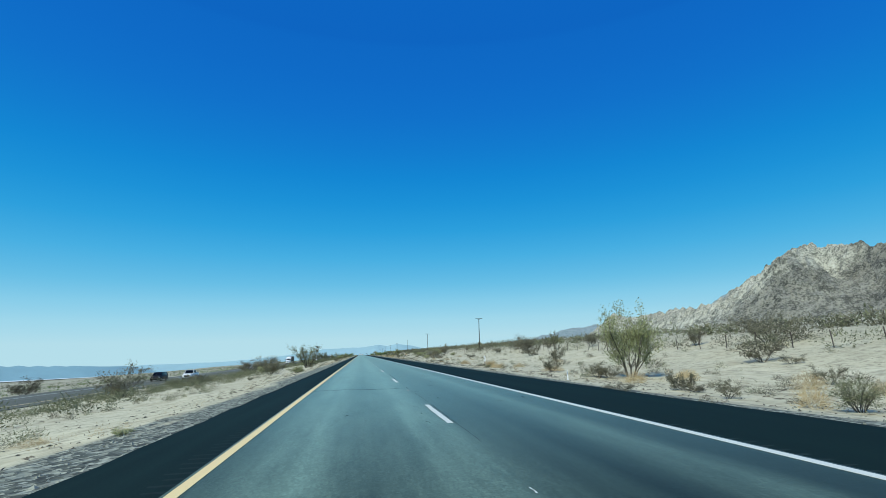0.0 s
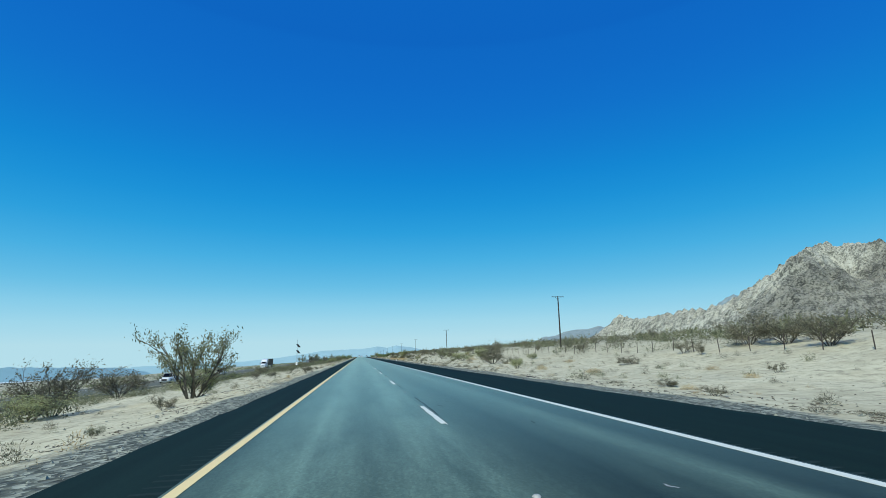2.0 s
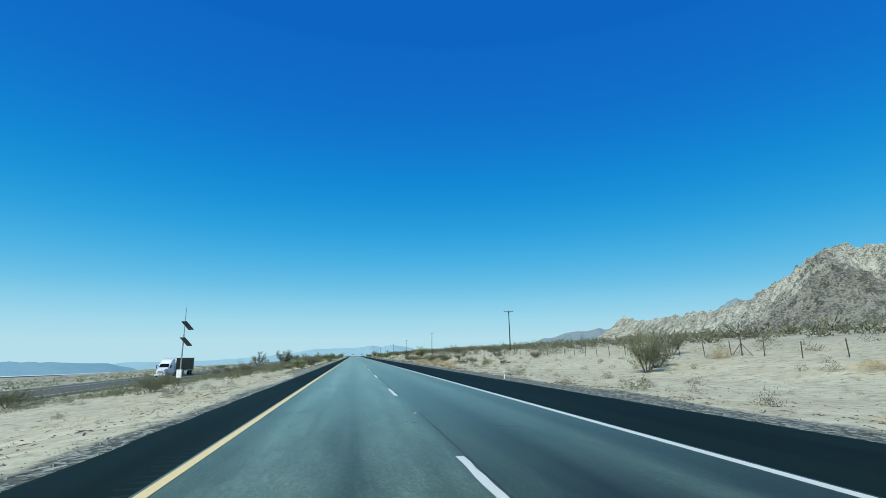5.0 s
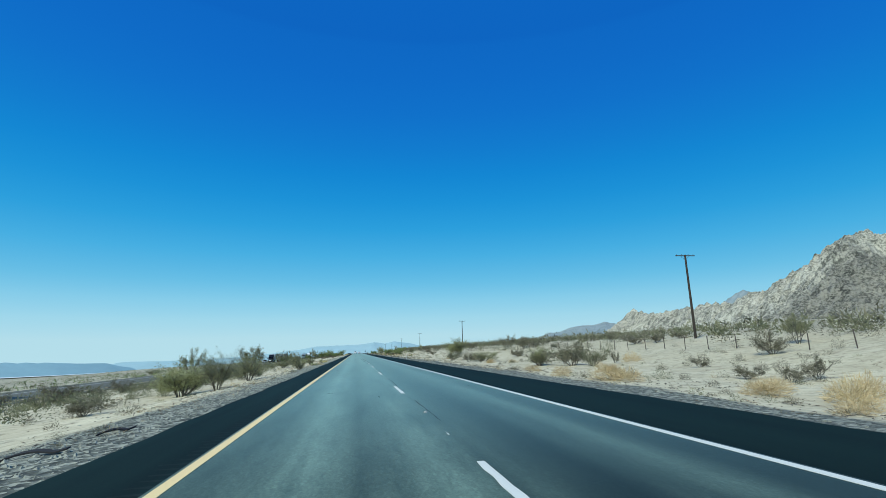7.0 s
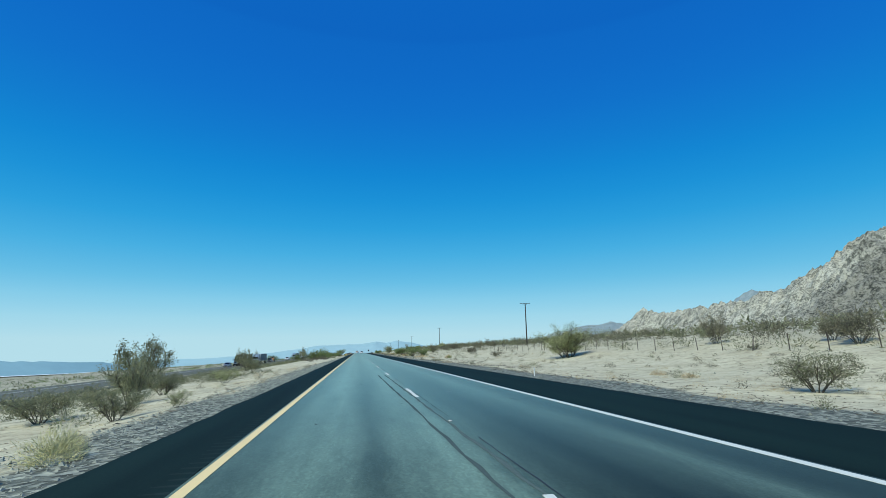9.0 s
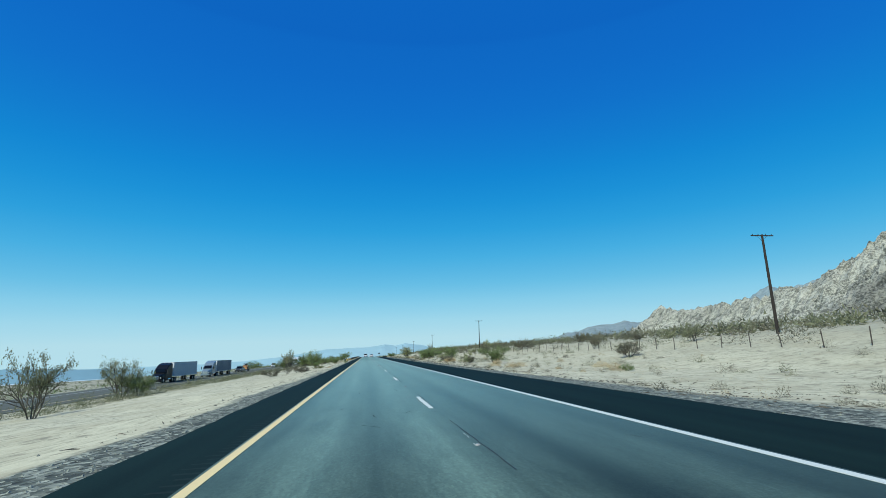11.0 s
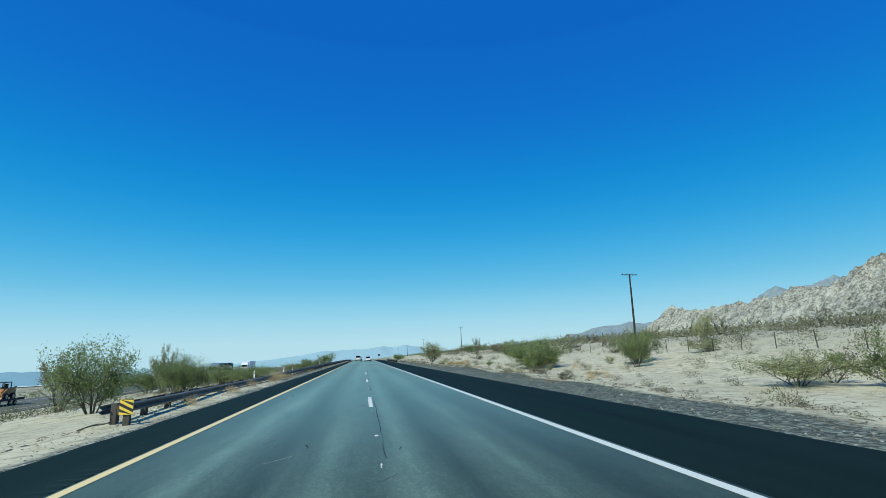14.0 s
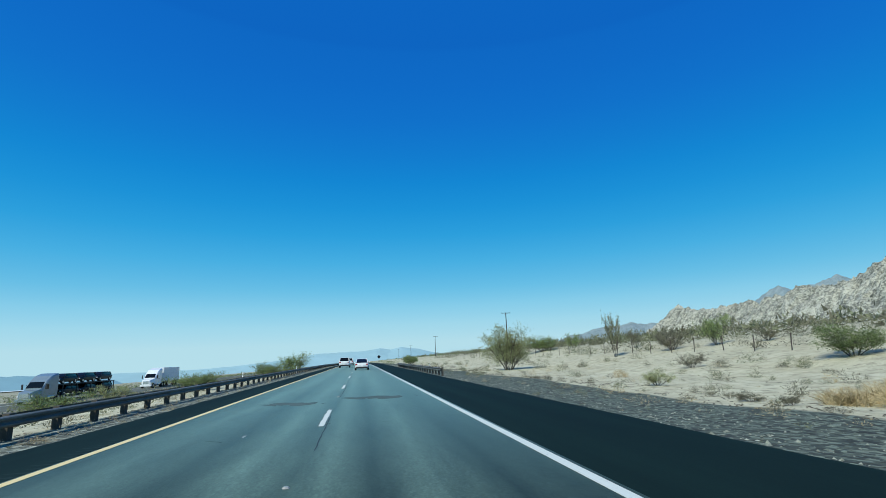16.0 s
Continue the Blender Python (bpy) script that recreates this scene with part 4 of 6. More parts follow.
plant(OLIVE, [(10.8, 39, 0.8, 0.4), (-13.2, 45.7, 0.8, 0.4), (-29.3, 72, 3.8, 1.7), (-8.4, 77, 0.4, 0.3), (-8.4, 132.8, 0.9, 0.7), (-15.8, 162.1, 1.9, 1.4),
              (-14.5, 162.9, 1.8, 0.9), (18.6, 171.3, 1.5, 0.9), (-21.6, 193.1, 3.7, 1.7), (22.6, 210.3, 3.7, 3.7), (-18.7, 220, 3.3, 1.8), (-32, 224, 4, 2),
              (23.5, 251.4, 0.8, 0.4), (23.1, 252.9, 1.3, 0.7), (27, 266.9, 1.2, 0.5), (-32.8, 267.4, 3.4, 1.4), (-17, 278.5, 2, 0.8), (-10.2, 279.6, 2.5, 2.6),
              (20.2, 289.6, 2.6, 1.7)])
plant(OLIVE, [(-10.4, 290.4, 2.7, 2.2), (-16.9, 292.9, 3.1, 1.3), (17.9, 297.5, 3.3, 1.8), (20.9, 297.6, 1.7, 1.5), (-12.6, 306, 1.8, 0.9), (-17.1, 310.9, 2.5, 1.4),
              (27.6, 311.9, 2.6, 1.1), (-16.2, 312.8, 2.6, 1.6), (16.6, 317.9, 2, 1.7), (16.3, 338, 2.9, 1.7), (-9.6, 338.6, 2, 1.2), (-15, 344.6, 2.8, 1.6),
              (-13.2, 348.6, 2.4, 2.7), (-14.6, 357, 2.8, 1.8), (-19, 357.7, 2.2, 1), (-28, 386, 4.5, 2.2), (-29.8, 394, 4.6, 2.8), (-55.9, 395.2, 3.7, 1.8),
              (-20, 414.4, 3.7, 2.3)])
plant(PALE, [(15.0, 19.3, 3.5, 4.8), (-20.5, 95.7, 4.2, 1.6), (14.4, 112.8, 1.6, 1.1), (26.9, 178.3, 4.8, 2.9), (19.6, 250.6, 1.8, 1.2),
             (18.1, 297.8, 2.4, 2), (19.4, 531.7, 3.9, 1.7)])
plant(LOW_PALE, [(-6.9, 2, 0.5, 0.2), (-8.1, 43, 1.3, 0.5), (-9.1, 50.2, 1.7, 0.8), (-12.8, 100.3, 4.3, 2), (26.4, 141.8, 2.1, 1.1),
                 (-6.1, 145.1, 0.6, 0.2), (-6, 148.6, 0.5, 0.4), (23.1, 157.2, 1.7, 0.8), (20.5, 171.5, 5.1, 2.1), (-9, 249.6, 1.4, 0.8),
                 (-13.1, 283.2, 2.7, 1.8), (-15.2, 285.3, 1.5, 1.2), (-6.9, 311.7, 0.8, 0.4), (-6.5, 312.1, 0.6, 0.2),
                 (19.2, 325.6, 4.1, 1.5), (-7.8, 338.7, 0.9, 0.6), (-13.3, 367.5, 2.3, 1.3), (14.2, 476.1, 2.1, 1.4), (-8.9, 477.5, 1.2, 0.4),
                 (26.9, 501.4, 1.1, 0.7), (-5.9, 502.2, 0.8, 0.4), (-5.9, 504.3, 0.6, 0.4), (26.9, 532.8, 1.1, 1.4)])
plant(LOW_PALE, [(26.2, 534, 0.9, 0.5), (26.1, 535.8, 0.9, 0.9), (32.4, 555.2, 2.7, 1.4), (17.5, 557.7, 0.8, 0.7), (25.2, 560.5, 1.1, 0.9),
                 (39.2, 564.1, 3.3, 3.3), (-9.5, 564.9, 1.1, 0.4), (-19.2, 594.9, 2.8, 2.1), (15.9, 611.8, 1.7, 0.8), (-32.8, 664.6, 4.6, 2.3)])
plant(PALE, [(27.1, 385.8, 6.6, 4.8), (18, 644.9, 5.4, 5.4)])
plant(TREE, [(34.5, 79.8, 2, 3.4), (-12.8, 99.1, 4.9, 4.8), (35.1, 282, 2, 2.7), (-32.8, 350.9, 4.8, 5.8), (-30.2, 395.2, 7.3, 6.6),
             (-25.9, 437.9, 4.2, 5), (37, 450.7, 2.8, 2.2), (-32.8, 467.1, 4.4, 5), (-26, 560, 4, 5.4), (-30.2, 594.2, 3.9, 7),
             (29.6, 641.2, 1.6, 5.1)])
plant(STRAW, [(13.1, 46.8, 1.4, 1), (16.4, 279.1, 1.2, 0.8), (15.9, 310.8, 1, 0.7)])
plant(PUFF, [(14.9, 3.8, 0.9, 0.7), (-9.9, 4.4, 1.1, 0.3), (15.2, 6.7, 1.7, 1), (16.6, 16.1, 1.5, 0.6), (11.9, 38.6, 0.8, 0.5),
             (13.8, 47.2, 1.3, 0.9), (14.6, 47.2, 0.8, 0.7), (23.2, 50.4, 1.4, 0.6), (23.8, 53.6, 1, 0.5), (12.6, 58.4, 1.9, 0.7),
             (13.5, 84.2, 1.1, 0.4), (20.2, 88, 1.3, 0.4), (24.3, 96.6, 1.5, 0.5), (17.6, 102.3, 1.9, 0.6), (15.9, 109.7, 1.7, 0.7),
             (-8.2, 111.1, 0.6, 0.5), (13.2, 116.2, 0.5, 0.3), (24.8, 123.3, 1.9, 0.6), (21.8, 141.3, 1.8, 0.5), (16.8, 154.6, 1.2, 0.3),
             (19.3, 156.3, 1.6, 0.4), (28.4, 196.3, 2.9, 0.9), (30.6, 211.4, 2.7, 1.4), (11.9, 238.4, 0.9, 0.6)])
plant(PUFF, [(11.2, 239, 1.2, 0.7), (-12.8, 248.7, 1.3, 0.3), (-13.9, 249.2, 1, 0.3), (11.6, 253.7, 1.4, 0.7), (10.6, 256.5, 1.4, 0.5),
             (15.3, 263.9, 2.2, 0.7), (12, 269.8, 3, 1), (15.4, 278.7, 1.5, 1.1), (17.7, 282.2, 0.9, 0.7), (11.9, 282.4, 1.3, 0.3),
             (25.4, 291.8, 2.8, 1.4), (19.3, 311, 2.1, 0.6), (16.3, 311.2, 1.7, 0.9), (-5.9, 313.2, 0.9, 0.2), (-6.6, 316.8, 0.9, 0.5),
             (17.1, 347, 1.6, 0.4), (17.9, 351.3, 1.5, 0.6), (15.3, 434, 0.7, 0.3), (18.7, 435.2, 2.5, 1), (19.8, 439.9, 2.5, 0.8),
             (16.1, 441.3, 1, 0.3), (23.4, 458.8, 1.3, 0.7), (16.8, 466.1, 2.3, 1), (-6.7, 467.5, 0.9, 0.3)])
plant(PUFF, [(16.9, 490.3, 1.8, 0.4), (15.2, 493, 1.5, 0.9), (14.7, 494, 3.1, 1.2), (13.9, 494.3, 1.3, 0.9), (22.7, 498.1, 1.9, 0.6),
             (-5.9, 502.7, 0.4, 0.3), (15.8, 504.6, 1.1, 0.5), (-5.9, 506, 0.9, 0.4), (-5.9, 507.8, 0.8, 0.4), (19.2, 516.7, 1.8, 0.9),
             (12.9, 519.7, 1.5, 0.3), (-17.5, 530.9, 1.6, 0.6), (17, 545.2, 1.1, 0.6), (-6.3, 547, 0.7, 0.7), (17.9, 548.9, 2.8, 0.5),
             (22.2, 562.5, 1.2, 0.7), (13.2, 569.8, 0.9, 0.5), (-6.1, 600.5, 1.1, 0.2), (16.7, 601.6, 1.4, 0.7), (16.6, 602.4, 1.5, 0.7),
             (18.9, 620.9, 1.6, 0.8)])
plant(DARK_PUFF, [(10.5, 2.5, 1, 0.3), (19, 8.1, 1.7, 0.8), (12.6, 8.5, 0.9, 0.5), (19.1, 12.3, 1, 0.4), (12.2, 21.5, 0.9, 0.5),
                  (-18.6, 21.6, 0.9, 0.6), (-16.2, 26, 0.7, 0.4), (-19.8, 27.6, 1.1, 0.6), (-10.4, 41.1, 1.2, 0.4), (15, 44.7, 0.8, 0.3),
                  (23.3, 47.5, 0.8, 0.4), (11.2, 48.7, 0.9, 0.3), (27.2, 50.2, 1.3, 0.8), (10.1, 58.7, 1.1, 0.7), (31.3, 59.8, 1.3, 0.4),
                  (-19.7, 64.4, 1.1, 0.6), (22.3, 72.4, 1.9, 0.4), (12.1, 75.8, 1.2, 0.5), (-6.4, 77.1, 0.5, 0.2), (-14.6, 86.8, 0.8, 0.5),
                  (12, 88.4, 0.9, 0.3), (-16, 94, 0.6, 0.4), (22.7, 100.9, 0.7, 0.4), (35.8, 107, 1.4, 0.7)])
plant(DARK_PUFF, [(-10.7, 119.5, 0.4, 0.5), (-9.2, 122.8, 0.5, 0.3), (21.5, 125.3, 0.7, 0.3), (25.2, 125.8, 1.4, 0.3), (22.8, 131.9, 1.2, 0.3),
                  (23.7, 139.4, 1, 0.4), (-6.2, 146.4, 0.2, 0.1), (20.2, 154.2, 0.7, 0.3), (26.5, 157.9, 1.2, 0.6), (-10.7, 165, 0.9, 0.3),
                  (20.9, 165.2, 2.2, 0.7), (30.5, 175.9, 1.3, 0.7), (-12.1, 204.8, 2.2, 0.9), (-10.3, 249.9, 0.6, 0.3), (-12, 250.4, 0.7, 0.3),
                  (24.7, 251.3, 1.6, 0.4), (18.4, 255.6, 2.1, 0.4), (28.5, 259.1, 1.4, 0.4), (32.6, 265.1, 1.9, 0.5), (-13.6, 270.4, 1.3, 0.8),
                  (-6.8, 279.6, 0.6, 0.2), (-31, 287.7, 3.6, 0.7), (18.9, 310.3, 0.8, 0.7), (26, 313.7, 2, 0.7)])
plant(DARK_PUFF, [(28.7, 320.8, 1.2, 0.6), (34.1, 323.7, 1.6, 0.6), (15.4, 325.9, 0.4, 0.4), (16.8, 336.7, 0.8, 0.3), (-15.6, 337.8, 0.7, 0.5),
                  (-17.6, 337.8, 0.5, 0.5), (-7.4, 341, 0.4, 0.2), (30, 354.3, 1.7, 0.4), (24.4, 354.4, 1.3, 0.5), (26.8, 364.9, 0.7, 0.8),
                  (27.2, 442.2, 1.2, 0.3), (26.8, 456.2, 1.3, 0.4), (27.1, 465.9, 1.6, 0.7), (28.3, 468.6, 1.3, 0.5), (-31.9, 471.3, 0.8, 0.7),
                  (29, 474.8, 2, 0.6), (15.8, 475.5, 0.5, 0.3), (12.4, 484.6, 0.8, 0.4), (21.2, 491.7, 0.7, 0.4), (20.1, 494.1, 1.1, 0.3),
                  (22.3, 495.1, 0.9, 0.3), (15.9, 509.7, 1.1, 0.4), (14.7, 519.4, 0.7, 0.4), (25.3, 524.4, 0.6, 0.3)])
plant(DARK_PUFF, [(23.5, 528.3, 1.1, 0.3), (12.2, 531, 1.1, 0.4), (17, 535.2, 0.8, 0.4), (13.2, 544.4, 0.9, 0.2), (14.4, 547.2, 0.8, 0.2),
                  (18.5, 552.4, 1.1, 0.3), (-32.7, 555.7, 1.9, 0.8), (-32.8, 568.8, 1.2, 0.6), (24.8, 580.9, 1.2, 0.3), (26.5, 581, 1.5, 0.4),
                  (20.8, 583.5, 1.3, 0.4), (28, 584.1, 1.4, 0.4), (25.4, 611, 1.2, 0.4), (12.6, 612.5, 0.6, 0.9), (26.5, 615.1, 1.4, 0.4),
                  (25, 618.5, 1.8, 1), (13.1, 619.8, 0.7, 0.5), (23.9, 637.9, 1.8, 0.9)])
plant(PALE, [(26.6, 386.6, 5, 3.8), (18.4, 645.6, 4.2, 4.4)])
plant(PALE, [(-12.8, 281.2, 3.7, 2.3)])
plant(PUFF, [(-6.4, 531, 1.0, 0.5), (-6.3, 536.5, 1.2, 0.5), (-6.4, 541, 0.9, 0.6), (-6.5, 549.5, 1.1, 0.6), (-6.4, 556, 0.9, 0.45)])
plant(PUFF, [(12.4, 14.5, 1.6, 0.7), (13.6, 16.2, 1.8, 0.8), (15.5, 14.5, 1.9, 0.8), (17.5, 600.2, 2.4, 0.9), (15.9, 600, 2.2, 0.8), (18.6, 602.4, 2.2, 0.9)])
plant(STRAW, [(16.9, 600.8, 2, 0.8), (15.5, 601.3, 1.8, 0.7), (14.5, 494, 1.8, 0.9)])
plant(BUNCH, [(-6.5, 329.4, 1.2, 0.75), (-6.9, 330.6, 0.8, 0.5), (-7.6, 226, 0.9, 0.5)])
# tan grass and dead twigs thicken along the gravel edge of the outer bank
plant(PUFF, [(13.4, 252.6, 2.0, 0.8), (14.2, 255.2, 1.8, 0.9), (12.6, 258, 1.6, 0.7), (13.2, 262, 2.2, 0.8), (11.6, 277, 1.8, 0.7), (13, 280, 2.2, 0.8),
             (12.4, 284.5, 2.0, 0.7), (13.6, 29.5, 1.8, 0.7), (14.8, 31, 2.0, 0.8), (12.4, 41.5, 2.2, 0.7), (15.2, 42.5, 1.9, 0.7), (13.1, 61, 1.9, 0.7),
             (13.6, 448, 2.2, 0.7), (15.4, 451, 2.4, 0.8), (13.9, 456, 2, 0.6), (-6.6, 549.5, 1.6, 0.8), (-6.5, 551.2, 1.3, 0.7), (-6.6, 553, 1.2, 0.6)])
plant(DARK_PUFF, [(-7.1, 258.1, 0.7, 0.3), (-15.0, 269.7, 0.7, 0.6), (-7.1, 256.5, 0.3, 0.15), (-25.3, 309.4, 1.8, 1.2), (13.3, 264.9, 0.9, 0.5), (15.1, 274.2, 1.4, 0.8),
                  (11.3, 259.0, 0.8, 0.4), (16.2, 270.9, 0.9, 0.6), (20.4, 279.3, 1.1, 0.7), (27.0, 279.3, 1.3, 0.9), (23.5, 273.4, 1.2, 0.7), (-20.0, 566.1, 2.1, 1.0),
                  (-6.4, 543.5, 0.5, 0.3), (17.0, 546.9, 1.2, 0.6), (17.5, 549.1, 0.9, 0.5), (14.3, 550.8, 1.7, 0.6), (21.3, 558.6, 1.2, 0.8)])
plant(LOW_GREY, [(-13.5, 270.9, 2.1, 0.9), (-29.0, 297, 2.8, 1.5), (-30.0, 308, 2.6, 1.4), (-29, 312, 3.2, 1.8), (20.0, 293.7, 4.3, 2.4), (19.4, 270.0, 1.5, 0.9),
                 (21.7, 267.9, 1.7, 1.4), (23.6, 279.3, 1.7, 1.0), (15.1, 548.5, 1.3, 0.5), (12.5, 542.2, 0.9, 0.4), (14.3, 552.8, 1.6, 0.6)])
plant(PUFF, [(12.8, 261.7, 2.1, 0.9), (13.8, 259.4, 2.1, 1.2), (15.3, 260.4, 2.2, 1.2), (16.3, 260.8, 1.6, 1.2), (11.6, 270.8, 2.9, 1.1), (13.2, 272, 2.2, 0.9), (14.8, 543.2, 1.0, 0.7)])
plant(LOW_GREY, [(-7.4, 132.0, 0.6, 0.5), (-14.2, 139.2, 1.3, 0.9), (21.4, 141.0, 1.2, 0.9), (21.9, 137.9, 2.2, 1.4), (14.6, 493.8, 1.9, 0.9), (-9.4, 479.5, 1.8, 0.6)])
plant(DARK_PUFF, [(-7.7, 128.3, 0.7, 0.4), (-8.5, 131.8, 0.6, 0.4), (-7.4, 140.9, 0.7, 0.4), (-18.4, 150.3, 1.0, 0.7), (-13.1, 150.8, 1.2, 0.7),
                  (12.3, 133.5, 1.0, 0.5), (13.0, 131.1, 1.6, 0.5), (12.3, 129.0, 1.1, 0.4), (21.4, 152.3, 3.0, 0.9)])
plant(GREY, [(29.2, 174.4, 4.2, 3.6)])
plant(PUFF, [(22.9, 171.9, 3.3, 1.2)])
plant(GREEN, [(18.6, 566.3, 4.4, 3.3), (20.6, 565.4, 3.6, 2.9), (17.3, 561.4, 2.2, 2.4), (-12.6, 568, 4.0, 2.0), (-15.5, 571, 3.8, 2.4)])
plant(LOW_GREY, [(12.7, 19.0, 1.7, 1.0), (10.2, 7.4, 1.1, 0.9), (9.9, 4.5, 1.1, 0.7), (26.6, 21.6, 3.6, 2.0), (23.5, 52.2, 2.5, 2.2), (28.3, 75.7, 3.0, 2.4), (18.2, 8.7, 1.5, 0.9)])
plant(DARK_PUFF, [(14.6, 7.1, 1.2, 0.7), (7.4, 2.2, 0.6, 0.3), (22.6, 28.6, 2.4, 1.1)])
plant(PUFF, [(10.0, 1.5, 1.3, 0.9)])
plant(OLIVE, [(10.3, 0.5, 1.2, 0.9), (-7.1, 297.1, 1.4, 1.0), (-14.2, 304.6, 1.9, 1.7)])
# mats of dead twigs washed up along the edge of the gravel
rnd = random.Random(78)
mats = []
for i in range(110):
    y = rnd.uniform(15, 690)
    mats.append((float(np.interp(y, (20, 110, 250, 300, 400, 440, 510, 550), (9.0, 10.3, 10.3, 11.6, 11.6, 10.2, 10.2, 13.2))) + rnd.uniform(-0.4, 1.3), y, rnd.uniform(0.6, 1.7), rnd.uniform(0.15, 0.34)))
plant(DARK_PUFF, mats)
# weeds strewn over the bank and the median, thicker in places
rnd = random.Random(77)
spots = []
for x0, x1, y0, y1, n, big in ((10.0, 31.0, 12, 690, 1150, 1.05), (-7.0, -26.0, 12, 690, 620, 0.9), (7.4, 11.6, 440, 690, 260, 0.35), (-6.2, -11.0, 235, 330, 110, 0.6), (-5.7, -6.7, 525, 700, 170, 0.4)):
    k = 0
    while k < n:
        x, y = x0 + (x1 - x0) * rnd.random() ** 1.4, rnd.uniform(y0, y1)
        if not bare(x, y) and noise.noise((x * 0.12, y * 0.05, 2.2)) + rnd.gauss(0, 0.4) > -0.04:
            w = 0.2 + big * rnd.random() ** 2.8
            spots.append((x, y, w, w * rnd.uniform(0.35, 0.7)))
            k += 1
strew("dry_weeds", CLUMP, spots[0::4], M_STRAW, "rounded tan clumps of fine dry weeds strewn over the sand", 31)
strew("dry_weeds", CLUMP, spots[1::4] + spots[2::4], M_WEED, "low grey clumps of brittle weeds strewn over the sand", 32)
strew("dry_weeds", CLUMP, spots[3::4], M_BRUSH, "low olive clumps of weeds strewn over the sand", 33)
for root, reach in GREY + LOW_GREY + GREEN + LOW_GREEN + LOW_PALE + OLIVE + PALE + TREE + STRAW + BUNCH + PUFF + DARK_PUFF + CLUMP:
    for o in (*root.children_recursive, root):
        bpy.data.objects.remove(o)


def scrub(name, count, pick, size, blades, mat, label, seed, wide=0.03):
    """Low bushlets past counting, joined: thin blades that fan out from a base."""
    rs = random.Random(seed)
    vs, fs = [], []
    for _ in range(count):
        x, y = pick(rs)
        if -50 < x < -33 or bare(x, y):
            continue
        s = size[0] + (size[1] - size[0]) * rs.random() ** 1.4
        z = ground(x, y) - 0.03
        flat = rs.uniform(0.6, 1.3)
        # beside the asphalt the twigs are finer and more of them
        fine, more = (0.32, 3.4) if 5.5 < abs(x) < 19 else (0.34, 2.4) if 19 < abs(x) < 42 else (1.0, 0.8)
        for _ in range(int(blades * more)):
            a, e = rs.uniform(0, 6.283), math.asin(rs.uniform(0.05, 1.0))
            d = Vector((math.cos(a) * math.cos(e) * flat, math.sin(a) * math.cos(e) * flat, math.sin(e)))
            r = s * rs.uniform(0.55, 1.0)
            o = Vector((x + rs.gauss(0, 0.12 * s), y + rs.gauss(0, 0.12 * s), z))
            w = d.cross(Vector((rs.gauss(0, 1), rs.gauss(0, 1), rs.gauss(0, 1)))).normalized() * s * wide * fine * rs.uniform(0.9, 1.9)
            k = len(vs)
            p = o + d * r * rs.uniform(0.1, 1.0) ** 0.6
            e = (d * 0.8 + Vector((rs.gauss(0, 0.6), rs.gauss(0, 0.6), rs.gauss(0.2, 0.5)))) * s * rs.uniform(0.12, 0.24) * (fine + 0.15)
            vs += [p + w, p - w, p + e]
            fs.append((k, k + 1, k + 2))
    return tagged(from_arrays(name, vs, fs, mat), label, "scrub", kind="stuff")


def clustered(x0, x1, y0, y1, power, seed, size=0.09, level=0.0):
    """Places between x0 and x1 that crowd into loose patches."""
    def pick(r):
        for _ in range(8):
            x, y = x0 + (x1 - x0) * r.random() ** power, y0 + (y1 - y0) * r.random()
            if noise.noise((x * size * 2, y * size, seed)) + r.gauss(0, 0.18) > level:
                break
        return x, y
    return pick


scrub("dry_scrub", 420, clustered(9.8, 31, -10, 730, 0.95, 1), (0.2, 0.75), 88, M_DRY_LEAF, "low dry grey scrub scattered over the sandy bank", 1, 0.05)
scrub("dry_scrub", 300, clustered(-6.9, -32, -10, 730, 0.95, 2), (0.2, 0.75), 88, M_DRY_LEAF, "low dry grey scrub scattered over the sandy median", 2, 0.05)
scrub("green_scrub", 200, clustered(10.5, 31, -10, 730, 0.9, 3), (0.25, 0.9), 95, M_BRUSH, "low grey-green scrub scattered over the sandy bank", 11, 0.05)
scrub("green_scrub", 130, clustered(12, 31, 470, 730, 0.8, 14), (0.3, 1.1), 95, M_BRUSH, "low olive scrub crowding the far end of the bank", 15, 0.05)
scrub("green_scrub", 320, clustered(-11, -33, -10, 730, 0.8, 4), (0.3, 1.2), 95, M_BRUSH, "low grey-green scrub scattered over the sandy median", 12, 0.05)
scrub("dry_grass", 1000, clustered(9.6, 19, -10, 730, 1.3, 5, 0.06, 0.1), (0.14, 0.55), 24, M_STRAW, "fuzzy straw-coloured grass along the gravel", 3, 0.04)
scrub("dry_grass", 800, clustered(-6.3, -14, -10, 730, 1.3, 6, 0.06, 0.1), (0.14, 0.5), 24, M_STRAW, "fuzzy straw-coloured grass along the gravel", 4, 0.04)
scrub("desert_scrub", 850, clustered(32, 60, 0, 800, 1.2, 7, 0.04), (0.5, 2.5), 72, M_BRUSH, "grey-brown brush on the slope behind the fence", 5, 0.04)
scrub("desert_scrub", 700, clustered(32, 60, 0, 800, 1.1, 8, 0.04), (0.5, 2.5), 72, M_DRY_LEAF, "dull tan brush on the slope behind the fence", 6, 0.04)
scrub("desert_scrub", 1900, clustered(52, 210, 0, 1150, 1.5, 12, 0.02), (0.9, 2.8), 22, M_BRUSH, "grey-brown brush belt below the mountain", 13, 0.06)
scrub("desert_scrub", 1900, clustered(52, 210, 0, 1150, 1.5, 13, 0.02), (0.9, 2.8), 22, M_DRY_LEAF, "dull tan brush belt below the mountain", 14, 0.06)
